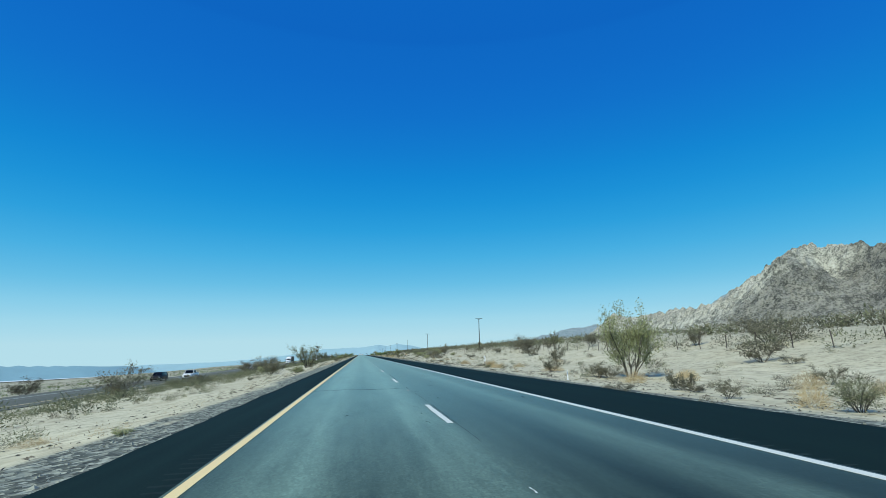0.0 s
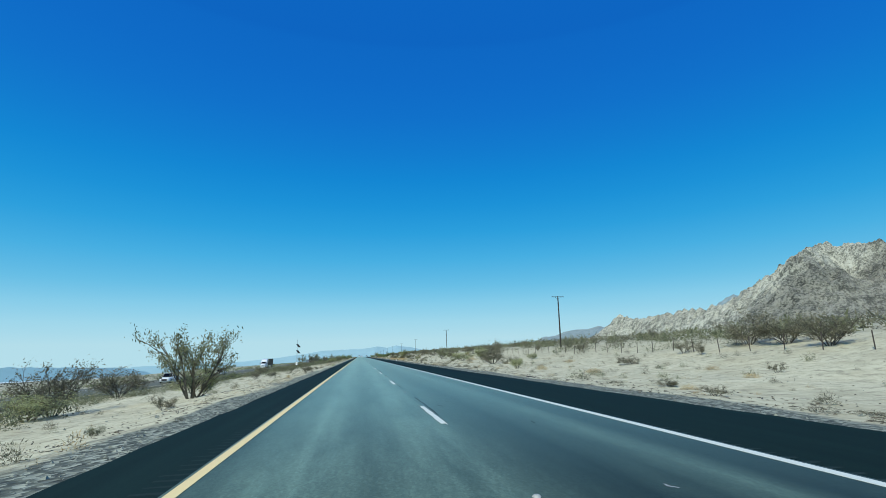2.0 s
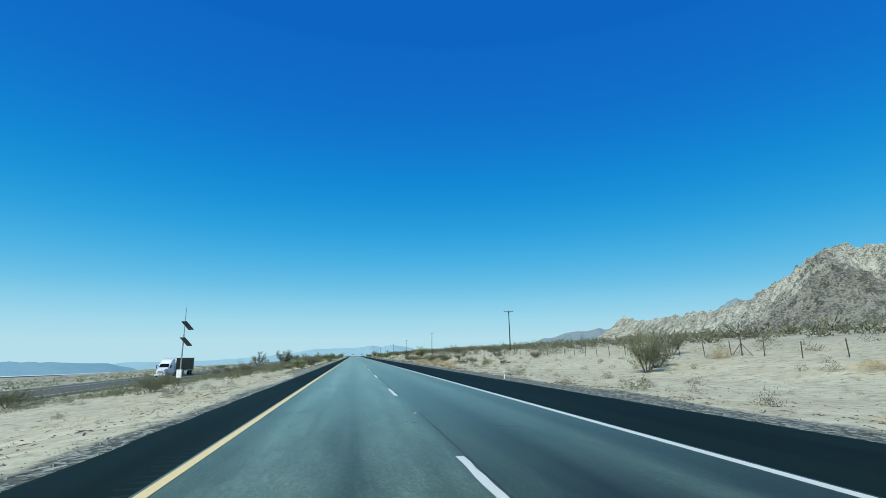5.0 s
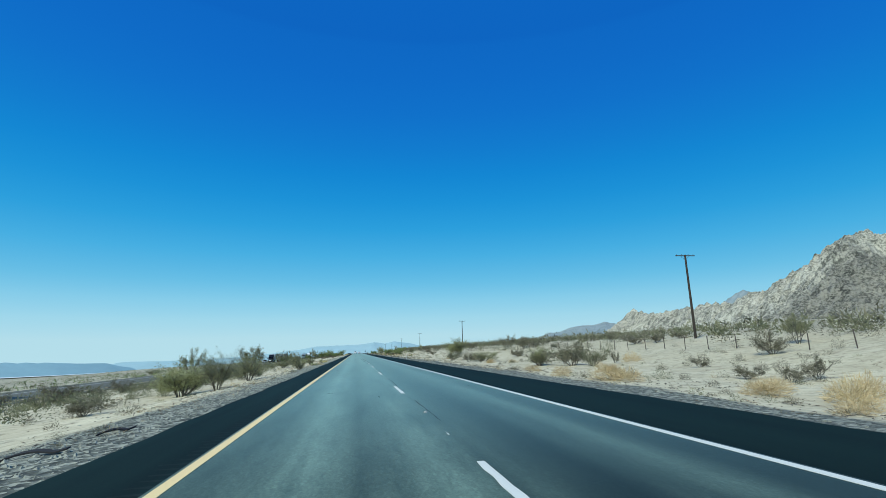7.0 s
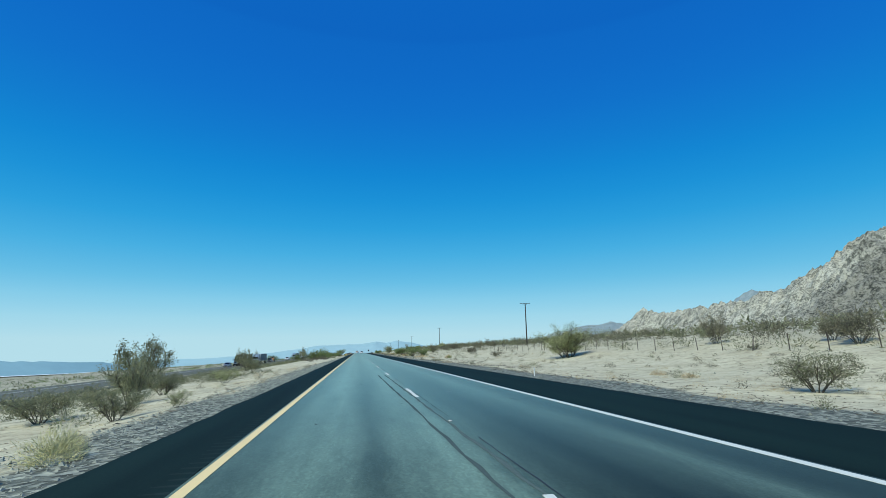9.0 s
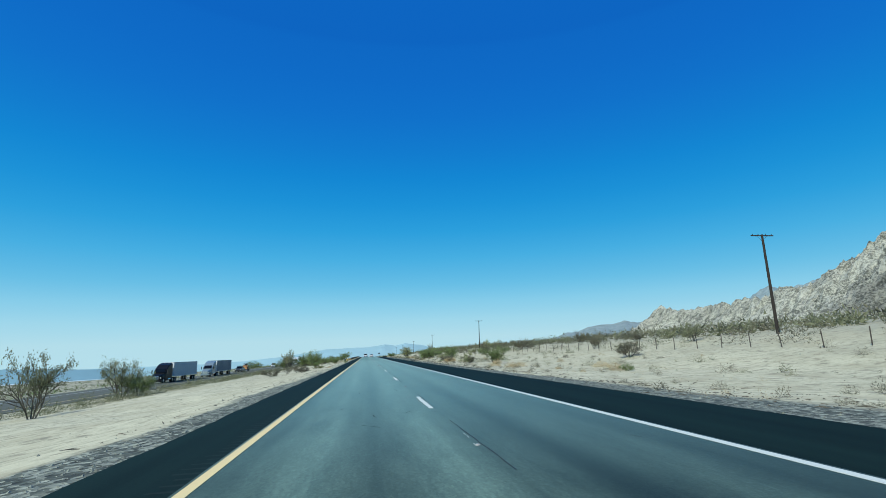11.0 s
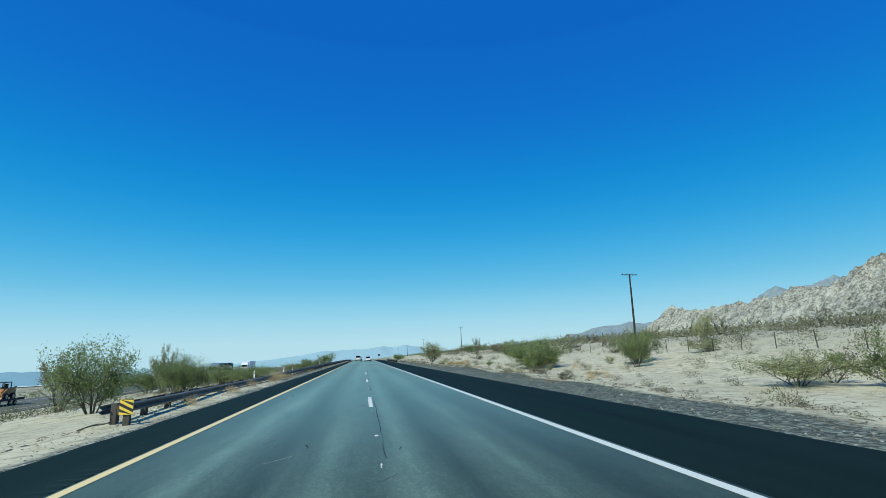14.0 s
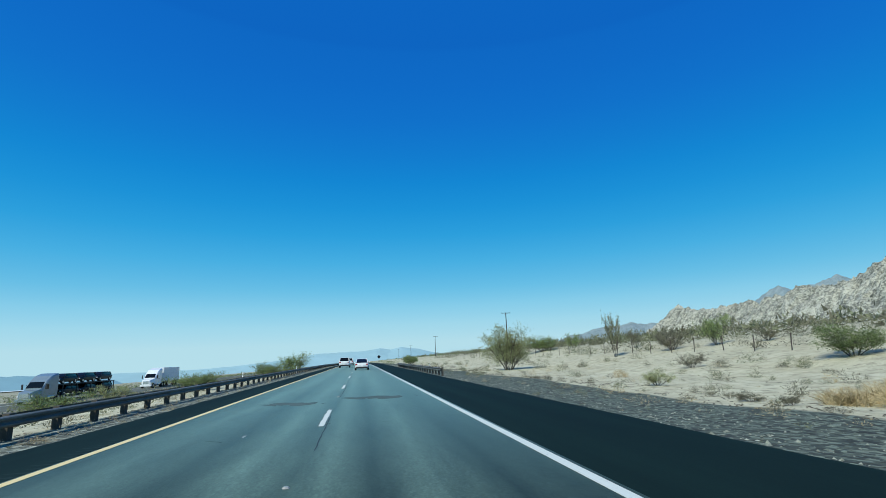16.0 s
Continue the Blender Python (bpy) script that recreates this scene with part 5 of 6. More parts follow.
scrub("desert_scrub", 2700, lambda r: (-50 - 130 * r.random() ** 1.5, 20 + 1000 * r.random()), (0.4, 1.35), 22, M_BRUSH, "grey-brown scrub on the plain beyond the highway", 7, 0.07)
scrub("desert_scrub", 2500, lambda r: (-50 - 160 * r.random() ** 1.5, 20 + 1100 * r.random()), (0.4, 1.35), 22, M_GREEN, "dull green scrub on the plain beyond the highway", 8, 0.06)
scrub("desert_scrub", 900, lambda r: ((-1 if r.random() < 0.45 else 1) * (9.5 + 60 * r.random()), 730 + 900 * r.random() ** 1.3), (0.5, 2.2), 50, M_GREEN, "green and grey scrub lining the far stretch of road", 9, 0.032)
scrub("desert_scrub", 800, lambda r: (-27.2 - 5.8 * r.random(), 20 + 520 * r.random()), (0.7, 1.9), 55, M_BRUSH, "olive brush crowding the verge of the opposite carriageway", 16, 0.05)
scrub("desert_scrub", 420, clustered(-13, -33, 250, 402, 0.8, 18, 0.06), (0.35, 1.15), 46, M_BRUSH, "dark olive brush crowding the sandy median", 19, 0.06)
scrub("dry_grass", 420, lambda r: (-5.8 - 1.7 * r.random(), 522 + 200 * r.random()), (0.1, 0.42), 24, M_STRAW, "bleached grass along the foot of the guardrail", 17, 0.04)
scrub("desert_scrub", 1500, clustered(-14, -34, 10, 720, 0.6, 9, 0.04), (0.4, 1.8), 34, M_BRUSH, "grey-olive brush along the opposite verge", 10, 0.07)


def litter(count, pick, seed, label, thick=1.0):
    """Twigs, splinters and shreds of rubber: thin bent slivers lying about."""
    rs = random.Random(seed)
    vs, fs = [], []
    for _ in range(count):
        x, y = pick(rs)
        if bare(x, y) and x < -7.5:
            continue
        if 8 < x < 13:
            # the belt follows the edge of the gravel
            x += float(np.interp(y, (250, 300, 400, 440, 510, 550), (0, 1.2, 1.2, -0.2, -0.2, 2.7)))
        a, s = rs.uniform(0, 6.283), 0.03 + 0.2 * rs.random() ** 3
        d, w = Vector((math.cos(a), math.sin(a), rs.gauss(0, 0.12))) * s, thick * (0.005 + 0.016 * rs.random() ** 2)
        n = Vector((-math.sin(a), math.cos(a), 0)) * w
        p = Vector((x, y, ground(x, y) + 0.015))
        k = len(vs)
        vs += [p - d - n, p - d + n, p + Vector((0, 0, w + 0.012)), p + d + n * 0.5, p + d - n * 0.5]
        fs += [(k, k + 1, k + 2), (k + 1, k + 3, k + 2), (k + 3, k + 4, k + 2), (k + 4, k, k + 2)]
    return tagged(from_arrays("litter", vs, fs, M_TWIG), label, "litter", kind="stuff")


litter(12000, lambda r: (10.0 + r.gauss(0, 0.9) + 5 * r.random() ** 3, -10 + 740 * r.random()), 21, "dark twigs and rubber shreds along the gravel edge", 1.3)
litter(6000, lambda r: (-6.9 - abs(r.gauss(0, 0.8)) - 4 * r.random() ** 3, -10 + 740 * r.random()), 22, "dark twigs and rubber shreds along the gravel edge")
litter(3000, clustered(10, 32, -10, 740, 0.9, 10), 23, "broken twigs lying on the sandy bank")
litter(2500, clustered(-8, -30, -10, 740, 0.9, 11), 24, "broken twigs lying on the sandy median")


# ---- utility poles, fence, markers ----
def utility_pole():
    root = new("utility_pole")
    part("pole", tubes(((0, 0, -0.4), (0, 0, 10.6), 0.17, 0.11, 12)), M_POLE, root)
    part("crossarm", boxes((-1.35, 1.35, -0.05, 0.05, 10.42, 10.53), bevel=0.01), M_POLE, root)
    for x in (-1.15, -0.45, 0.45, 1.15):
        part("insulator", tubes(((x, 0, 10.53), (x, 0, 10.6), 0.02, 0.02, 8), ((x, 0, 10.6), (x, 0, 10.68), 0.045, 0.03, 8)), M_TRIM, root)
    part("brace", tubes(((-0.6, 0.06, 10.43), (0, 0.11, 9.9), 0.015, 0.015, 6), ((0.6, 0.06, 10.43), (0, 0.11, 9.9), 0.015, 0.015, 6)), M_RUST_STEEL, root)
    return tagged(root, "tall dark wooden utility pole with a single crossarm", "utility pole", "utility poles beside the fence")


first = utility_pole()
for k in range(8):
    y = 161 + 140.4 * k
    x = 39.5 + 0.0035 * (y - 161)
    m = pose(x, y, ground(x, y), 0, (0.6, -0.5, 0.3, 0.8, -0.3)[k % 5], 0)
    if k:
        copy_thing(first, m)
    else:
        first.matrix_basis = m

fence = thing("fence", 0, 0, 0)
tagged(fence, "line of slim rusty steel fence posts on the sandy slope", "fence")
post_bm = boxes((-0.02, 0.02, -0.025, 0.025, -0.3, 1.3), (-0.035, 0.035, -0.03, -0.022, -0.3, 1.3))
post0 = part("post", post_bm, M_RUST_STEEL, fence)
rnd = random.Random(5)
k = 0
for i in range(210):
    y = 13.8 + 3.675 * i
    x = 32.4 + rnd.uniform(-0.12, 0.12)
    if i == 0:
        p = post0
    else:
        p = new("post", post0.data)
        p.parent = fence
    p.location = (x, y, ground(x, y))
    p.rotation_euler = (radians(rnd.gauss(0, 2.5)), radians(rnd.gauss(0, 2.5)), 0)
for yb in (55.4, 211, 409, 590):
    z = ground(32.4, yb)
    part("corner_brace", tubes(((32.4, yb, z + 1.1), (32.4, yb - 1.3, z - 0.1), 0.03, 0.03, 6), ((32.4, yb, z + 1.1), (32.4, yb + 1.3, z - 0.1), 0.03, 0.03, 6), ((32.4, yb, z - 0.1), (32.4, yb, z + 1.45), 0.06, 0.06, 8)), M_RUST_STEEL, fence)


def milepost(x, y):
    root = thing("milepost", x, y, ground(x, y))
    part("post", boxes((-0.03, 0.03, -0.02, 0.02, -0.2, 0.75)), M_RUST_STEEL, root)
    part("panel", boxes((-0.1, 0.1, -0.032, -0.022, 0.7, 1.3), bevel=0.003), M_WHITE_PLASTIC, root, "white upright panel")
    for z in (1.18, 1.02, 0.86):
        part("marking", boxes((-0.04, 0.04, -0.036, -0.034, z - 0.022, z + 0.022)), M_BLACK, root, "dark bar")
    return tagged(root, "small white milepost panel on a steel post in dry grass", "road sign")


milepost(12.0, 44.8)


def delineator(x, y, h=1.1):
    root = thing("delineator_post", x, y, ground(x, y))
    part("post", boxes((-0.035, 0.035, -0.012, 0.012, -0.1, h), bevel=0.004), M_WHITE_PLASTIC, root)
    part("reflector", boxes((-0.025, 0.025, -0.016, -0.0125, h - 0.2, h - 0.06)), M_GALV, root)
    return tagged(root, "slim white plastic delineator post by the guardrail", "road marker", "white delineator posts")


for x, y in ((-7.2, 545.6), (-7.6, 560.5), (-8.6, 574), (-7.2, 595), (-7.2, 625), (-7.2, 655), (8.2, 672), (8.0, 640), (9.4, 16), (8.6, 205), (8.8, 350)):
    delineator(x, y, (0.75 if y < 550 else 0.9) if y > 500 else 0.5)


def solar_mast(x, y):
    root = thing("solar_mast", x, y, ground(x, y))
    part("mast", tubes(((0, 0, -0.2), (0, 0, 6.2), 0.09, 0.08, 12), ((0, 0, 6.2), (0, 0, 9.4), 0.05, 0.04, 10)), M_GALV, root)
    for z in (5.3, 7.3):
        bm = boxes((-0.5, 0.5, -0.03, 0.03, -0.75, 0.75), bevel=0.008)
        bmesh.ops.transform(bm, matrix=pose(0.42, -0.3, z, 48, 0, -38), verts=bm.verts)
        panel = part("solar_panel", bm, M_PANEL, root, "dark tilted solar panel")
        part("bracket", tubes(((0, 0, z), (0.4, -0.25, z - 0.03), 0.025, 0.025, 6)), M_GALV, panel)
    part("cabinet", boxes((-0.28, 0.28, -0.5, -0.1, 0.9, 1.9), bevel=0.02), M_WHITE_PLASTIC, root, "white equipment cabinet")
    part("cabinet", boxes((-0.2, 0.2, -0.42, -0.1, 0.2, 0.8), bevel=0.02), M_TRIM, root, "dark equipment cabinet")
    part("antenna", tubes(((0, 0, 9.4), (0, 0, 9.9), 0.015, 0.01, 6)), M_GALV, root)
    return tagged(root, "grey roadside mast with two tilted solar panels", "mast")


solar_mast(-22.7, 239.5)


def w_beam(y0, y1, z0, z1):
    """A corrugated beam along y, its ridges towards +x and its upper lip folded nearly flat."""
    prof = [(0.0, 0.0), (0.03, 0.016), (0.075, 0.04), (0.08, 0.072), (0.03, 0.105), (0.015, 0.125), (0.03, 0.145), (0.08, 0.178), (0.085, 0.222), (0.055, 0.24), (0.0, 0.25)]
    rings = []
    for y, z in ((y0, z0), (y1, z1)):
        rings.append([(x, y, z + q) for x, q in prof] + [(x - 0.006, y, z + q) for x, q in prof[::-1]])
    return loft(rings)


def guardrail(x, y0, y1, side, name_label, rise=None, double=False):
    """Beams on blocked-out wooden posts; rise gives the height of the beams' top along y."""
    root = thing("guardrail", x, 0, 0)
    root.scale = (side, 1, 1)
    tagged(root, name_label, "guardrail")
    top = lambda v: (float(np.interp(v, *rise)) if rise else 0.52) + crest(v)
    y = y0
    post_me = None
    while y < y1:
        e = min(y1, y + 3.83)
        part("beam", w_beam(y, e, top(y) - 0.25, top(e) - 0.25), M_BEAM, root).location.x = 0.16
        if double:
            back = part("beam", w_beam(y, e, top(y) - 0.25, top(e) - 0.25), M_BEAM, root)
            back.location.x = -0.21
            back.scale.x = -1
        for yy in (y + 0.3, y + 2.2):
            if post_me is None:
                ob = part("post", boxes((-0.1, 0.05, -0.1, 0.1, -1.05, 0.03), bevel=0.008), M_POST_WOOD, root, "square weathered wooden post")
                post_me = ob.data
                blk = part("block", boxes((0.052, 0.158, -0.09, 0.09, -0.27, -0.01), bevel=0.006), M_POST_WOOD, root)
                blk_me = blk.data
            else:
                ob, blk = new("post", post_me), new("block", blk_me)
                ob.parent = blk.parent = root
            ob.location = blk.location = (0, yy, top(yy))
        y += 3.81
    return root


guardrail(-6.95, 526.4, 800.0, 1, "galvanised guardrail on square wooden posts beside the median", ((526, 548, 575, 600), (0.40, 0.36, 0.45, 0.50)), True)
end = thing("object_marker", -6.45, 526.1, ground(-6.45, 526.1))
part("post", boxes((-0.08, 0.08, 0.03, 0.16, -0.2, 0.62), bevel=0.006), M_POST_WOOD, end)
part("panel", boxes((-0.17, 0.17, -0.005, 0.012, 0.28, 0.68), bevel=0.004), M_YELLOW, end, "yellow sheet with slanting black stripes")
for i in range(-2, 3):
    bm = bmesh.new()
    c = [(-0.17, 0.12), (0.17, -0.06), (0.17, 0.02), (-0.17, 0.20)]
    vs = [bm.verts.new((px, -0.009, min(0.68, max(0.28, 0.48 + pz + 0.16 * i - 0.08)))) for px, pz in c]
    try:
        bm.faces.new(vs)
    except ValueError:
        pass
    part("stripe", bm, M_BLACK, end)
tagged(end, "yellow and black striped end marker before the guardrail", "road sign")
guardrail(7.5, 628.5, 676.0, -1, "short galvanised guardrail on wooden posts beyond the outer shoulder")

debris = thing("tyre_scrap", 8.8, 508.9, ground(8.8, 508.9) + 0.05, 30)
bm = loft([[(0.22 * math.cos(a) * (1 + 0.2 * math.sin(3 * s)), 0.18 * s, 0.05 + 0.05 * math.sin(a) + 0.04 * math.cos(s)) for a in np.linspace(0, 6.283, 9)[:-1]] for s in range(-3, 4)])
part("tread", bm, M_TYRE, debris)
tagged(debris, "torn black strip of tyre tread lying on gravel", "debris")


def tyre_strip(points, width):
    """A curled strip of shed tread along a short line on the ground."""
    root = thing("tyre_scrap", points[0][0], points[0][1], ground(*points[0]))
    rings = []
    n = 12
    for i in range(n + 1):
        t = i / n
        x, y = points[0][0] * (1 - t) + points[1][0] * t, points[0][1] * (1 - t) + points[1][1] * t + 0.06 * math.sin(5 * t)
        z = ground(x, y) - ground(*points[0]) + 0.01 + 0.05 * abs(math.sin(4 * t))
        px, py = x - points[0][0], y - points[0][1]
        rings.append([(px, py - width / 2, z), (px, py + width / 2, z + 0.02), (px, py + width / 2, z + 0.05), (px, py - width / 2, z + 0.03)])
    part("tread", loft(rings), M_TYRE, root)
    return tagged(root, "torn black strip of tyre tread lying on gravel", "debris", "shed tyre strips")


for a, b in (((-6.9, 257.5), (-6.4, 258.1)), ((-7.4, 255.5), (-6.5, 255.7)), ((-9.6, 530.2), (-8.8, 530.8)), ((9.6, 96), (10.4, 96.3)), ((9.0, 312), (9.5, 312.8)), ((-6.6, 118), (-6.9, 119)), ((9.4, 442), (10.1, 442.2))):
    tyre_strip((a, b), 0.12)


# ---- vehicles ----
def wheel(x, y, r, width, root, tyre_mat=M_TYRE):
    w = part("wheel", tubes(((x - width * 0.3, y, r), (x + width * 0.3, y, r), r * 0.3, r * 0.3, 12)), M_RIM, root)
    bm = bmesh.new()
    prof = [(0.62, -0.5), (0.9, -0.5), (1.0, -0.36), (1.0, 0.36), (0.9, 0.5), (0.62, 0.5)]
    rings = [[(x + q * width, y + r * p * math.cos(a), r + r * p * math.sin(a)) for p, q in prof] for a in np.linspace(0, 2 * math.pi, 21)]
    bm.free()
    part("tyre", loft(rings, False), tyre_mat, w)
    part("rim", tubes(((x - width * 0.42, y, r), (x + width * 0.42, y, r), r * 0.62, r * 0.62, 16)), M_RIM, w)
    return w


def shell(stations):
    """A body from front to back: y, half width, floor, shoulder and deck heights."""
    rings = []
    for y, w, z0, zs, zt in stations:
        zs = min(zs, zt - 0.02)
        half = [(w * 0.86, z0), (w * 0.97, z0 + 0.08), (w, (z0 + zs) / 2), (w * 0.98, zs), (w * 0.88, zt - 0.015), (w * 0.5, zt)]
        rings.append([(x, y, z) for x, z in half] + [(-x, y, z) for x, z in half[::-1]])
    return loft(rings)


def cabin(stations, grow=0.0):
    """A greenhouse: y, half width at the belt, half width at the top, belt and top heights."""
    rings = []
    for y, wb, wt, zb, zt in stations:
        rings.append([(wb + grow, y, zb), ((wb + wt) / 2 + grow + 0.01, y, (zb + zt) / 2), (wt + grow, y, zt), (wt * 0.6, y, zt + 0.02),
                      (-wt * 0.6, y, zt + 0.02), (-wt - grow, y, zt), (-(wb + wt) / 2 - grow - 0.01, y, (zb + zt) / 2), (-wb - grow, y, zb)])
    return loft(rings)


def smooth_all(root):
    for o in root.children_recursive:
        if o.type == "MESH" and o.name.split(".")[0] in ("body", "glass", "tyre", "roof", "hood"):
            o.data.polygons.foreach_set("use_smooth", [True] * len(o.data.polygons))
            o.data.set_sharp_from_angle(angle=radians(35))


def car(x, y, z, turn, length, width, height, style, mat, label, category="car"):
    """A passenger car, its nose towards +y before it is turned."""
    root = thing("car" if style != "pickup" else "pickup_truck", x, y, z, turn)
    L, w, H = length / 2, width / 2, height
    belt = H * (0.62 if style != "suv" else 0.64)
    hood = belt - 0.05
    r = 0.33 if style == "sedan" else 0.38
    f0 = 0.2 if style == "sedan" else 0.28
    back = belt + (0.03 if style == "sedan" else 0.06)
    part("body", shell([(L, w * 0.80, f0 + 0.18, hood - 0.35, hood - 0.25), (L - 0.12, w * 0.92, f0 + 0.05, hood - 0.28, hood - 0.12), (L - 0.7, w, f0, hood - 0.14, hood - 0.03),
                        (L - 1.3, w, f0, belt - 0.1, belt), (-L + 1.2, w, f0, belt - 0.08, back), (-L + 0.35, w * 0.97, f0 + 0.03, belt - 0.1, back - 0.01),
                        (-L + 0.06, w * 0.9, f0 + 0.1, belt - 0.18, back - 0.06), (-L, w * 0.84, f0 + 0.2, belt - 0.3, back - 0.2)]), mat, root)
    if style == "sedan":
        gh = [(L - 1.25, w * 0.86, w * 0.78, belt - 0.03, belt + 0.03), (L - 2.0, w * 0.87, w * 0.68, belt, H - 0.05), (L - 2.7, w * 0.87, w * 0.68, belt, H - 0.01),
              (-L + 1.55, w * 0.86, w * 0.67, belt, H - 0.06), (-L + 0.75, w * 0.84, w * 0.72, back - 0.02, back + 0.03)]
        rear = (-L + 1.55, -L + 0.75)
    elif style == "suv":
        gh = [(L - 1.2, w * 0.88, w * 0.8, belt - 0.03, belt + 0.03), (L - 1.8, w * 0.89, w * 0.76, belt, H - 0.05), (L - 2.5, w * 0.89, w * 0.76, belt, H - 0.01),
              (-L + 0.55, w * 0.88, w * 0.74, belt, H - 0.04), (-L + 0.22, w * 0.86, w * 0.78, back - 0.05, back)]
        rear = (-L + 0.55, -L + 0.22)
    else:
        gh = [(L - 1.45, w * 0.88, w * 0.8, belt - 0.03, belt + 0.03), (L - 2.05, w * 0.89, w * 0.76, belt, H - 0.05), (L - 2.6, w * 0.89, w * 0.76, belt, H - 0.01),
              (-L + 2.15, w * 0.88, w * 0.75, belt, H - 0.04), (-L + 2.0, w * 0.88, w * 0.80, belt - 0.05, belt)]
        rear = (-L + 2.15, -L + 2.0)
    part("glass", cabin(gh), M_GLASS, root, "dark tinted glass")
    roof = [(yy, wt + 0.02, wt + 0.012, zt - 0.05, zt + 0.012) for yy, wb, wt, zb, zt in gh[1:-1]]
    part("roof", cabin(roof), mat, root)
    for s in (-1, 1):
        for a, b in zip(gh, gh[1:]):
            if b is gh[2] or a is gh[2]:
                continue
            part("pillar", tubes(((s * (a[1] + 0.01), a[0], a[3]), (s * (b[2] + 0.012), b[0], b[4]), 0.045, 0.035, 6)) if a is gh[0] else
                 tubes(((s * (a[2] + 0.012), a[0], a[4]), (s * (b[1] + 0.01), b[0], b[3]), 0.045, 0.05, 6)), mat, root)
        mid = gh[2][0] - 0.35
        part("pillar", tubes(((s * w * 0.885, mid, belt), (s * w * 0.7, mid, H - 0.04), 0.035, 0.03, 6)), M_TRIM, root)
        part("headlight", boxes((s * w * 0.72 - 0.2, s * w * 0.72 + 0.13, L - 0.16, L - 0.035, hood - 0.34, hood - 0.2), bevel=0.02), M_LAMP, root)
        part("tail_light", boxes((s * w * 0.76 - 0.16, s * w * 0.76 + 0.1, -L - 0.012, -L + 0.12, belt - 0.26, belt - 0.1), bevel=0.015), M_RED, root)
        part("mirror", boxes((s * (w + 0.09) - 0.09, s * (w + 0.09) + 0.09, L - 1.62, L - 1.5, belt + 0.0, belt + 0.14), bevel=0.03), mat, root)
        for yy in (L - 0.92, -L + (0.95 if style != "pickup" else 1.15)):
            wheel(s * (w - 0.1), yy, r, 0.22, root)
    part("bumper", boxes((-w * 0.84, w * 0.84, -L - 0.03, -L + 0.1, f0 + 0.04, f0 + 0.24), bevel=0.03), M_TRIM if style != "pickup" else M_CHROME, root, "dark lower rear bumper")
    part("grille", boxes((-w * 0.5, w * 0.5, L - 0.06, L + 0.015, f0 + 0.2, hood - 0.3), bevel=0.015), M_TRIM, root)
    part("number_plate", boxes((-0.16, 0.16, -L - 0.04, -L - 0.032, f0 + 0.28, f0 + 0.43)), M_WHITE_PLASTIC, root, "blank pale plate")
    if style == "pickup":
        part("cargo_bed", boxes((-w + 0.12, w - 0.12, -L + 0.12, -L + 1.85, belt + 0.065, belt + 0.075)), M_TRIM, root, "dark open cargo bed")
        for s in (-1, 1):
            part("bed_rail", boxes((s * (w - 0.08) - 0.05, s * (w - 0.08) + 0.05, -L + 0.05, -L + 1.95, belt + 0.03, belt + 0.13), bevel=0.02), mat, root)
    smooth_all(root)
    return tagged(root, label, category)


def tractor(root, mat, z=0.0):
    """The hood, cab and sleeper of a road tractor, nose at y = 0 and body towards -y."""
    part("hood", shell([(0.0, 0.72, 0.7, 1.2, 1.45), (-0.25, 0.92, 0.62, 1.35, 1.62), (-1.1, 1.02, 0.62, 1.5, 1.78), (-1.75, 1.1, 0.62, 1.6, 1.92)]), mat, root)
    part("cab", shell([(-1.72, 1.12, 0.6, 1.7, 2.0), (-1.8, 1.16, 0.6, 1.75, 2.05), (-2.5, 1.2, 0.6, 2.7, 2.85), (-3.6, 1.22, 0.6, 3.4, 3.6), (-5.0, 1.24, 0.75, 3.7, 3.95), (-5.15, 1.22, 0.8, 3.65, 3.9)]), mat, root)
    bm = bmesh.new()
    quad = [(-0.98, -1.80, 2.06), (0.98, -1.80, 2.06), (0.9, -2.48, 2.80), (-0.9, -2.48, 2.80)]
    rings = [[(px, py - 0.02, pz + 0.0) for px, py, pz in quad], [(px, py + 0.05, pz + 0.05) for px, py, pz in quad]]
    bm.free()
    part("windshield", loft(rings), M_GLASS, root, "dark sloping windscreen")
    for s in (-1, 1):
        part("side_window", boxes((s * 1.215 - 0.012, s * 1.215 + 0.012, -3.0, -2.3, 1.85, 2.5)), M_GLASS, root)
        part("headlight", boxes((s * 0.78 - 0.16, s * 0.78 + 0.16, -0.24, -0.1, 0.95, 1.2), bevel=0.03), M_LAMP, root)
        part("mirror", boxes((s * 1.48 - 0.1, s * 1.48 + 0.1, -1.95, -1.83, 1.9, 2.6), bevel=0.03), M_TRIM, root)
        part("fuel_tank", tubes(((s * 0.95, -2.9, 0.72), (s * 0.95, -4.4, 0.72), 0.3, 0.3, 14)), M_CHROME, root)
        for yy in (-1.05, -5.6, -6.9):
            wheel(s * 0.98, yy, 0.51, 0.3 if yy > -2 else 0.55, root)
    part("grille", boxes((-0.55, 0.55, -0.05, 0.02, 0.8, 1.42), bevel=0.03), M_CHROME, root)
    part("bumper", boxes((-1.1, 1.1, -0.3, 0.1, 0.35, 0.72), bevel=0.06), mat, root)
    part("chassis", boxes((-0.45, 0.45, -7.6, -0.6, 0.6, 0.85)), M_TRIM, root)


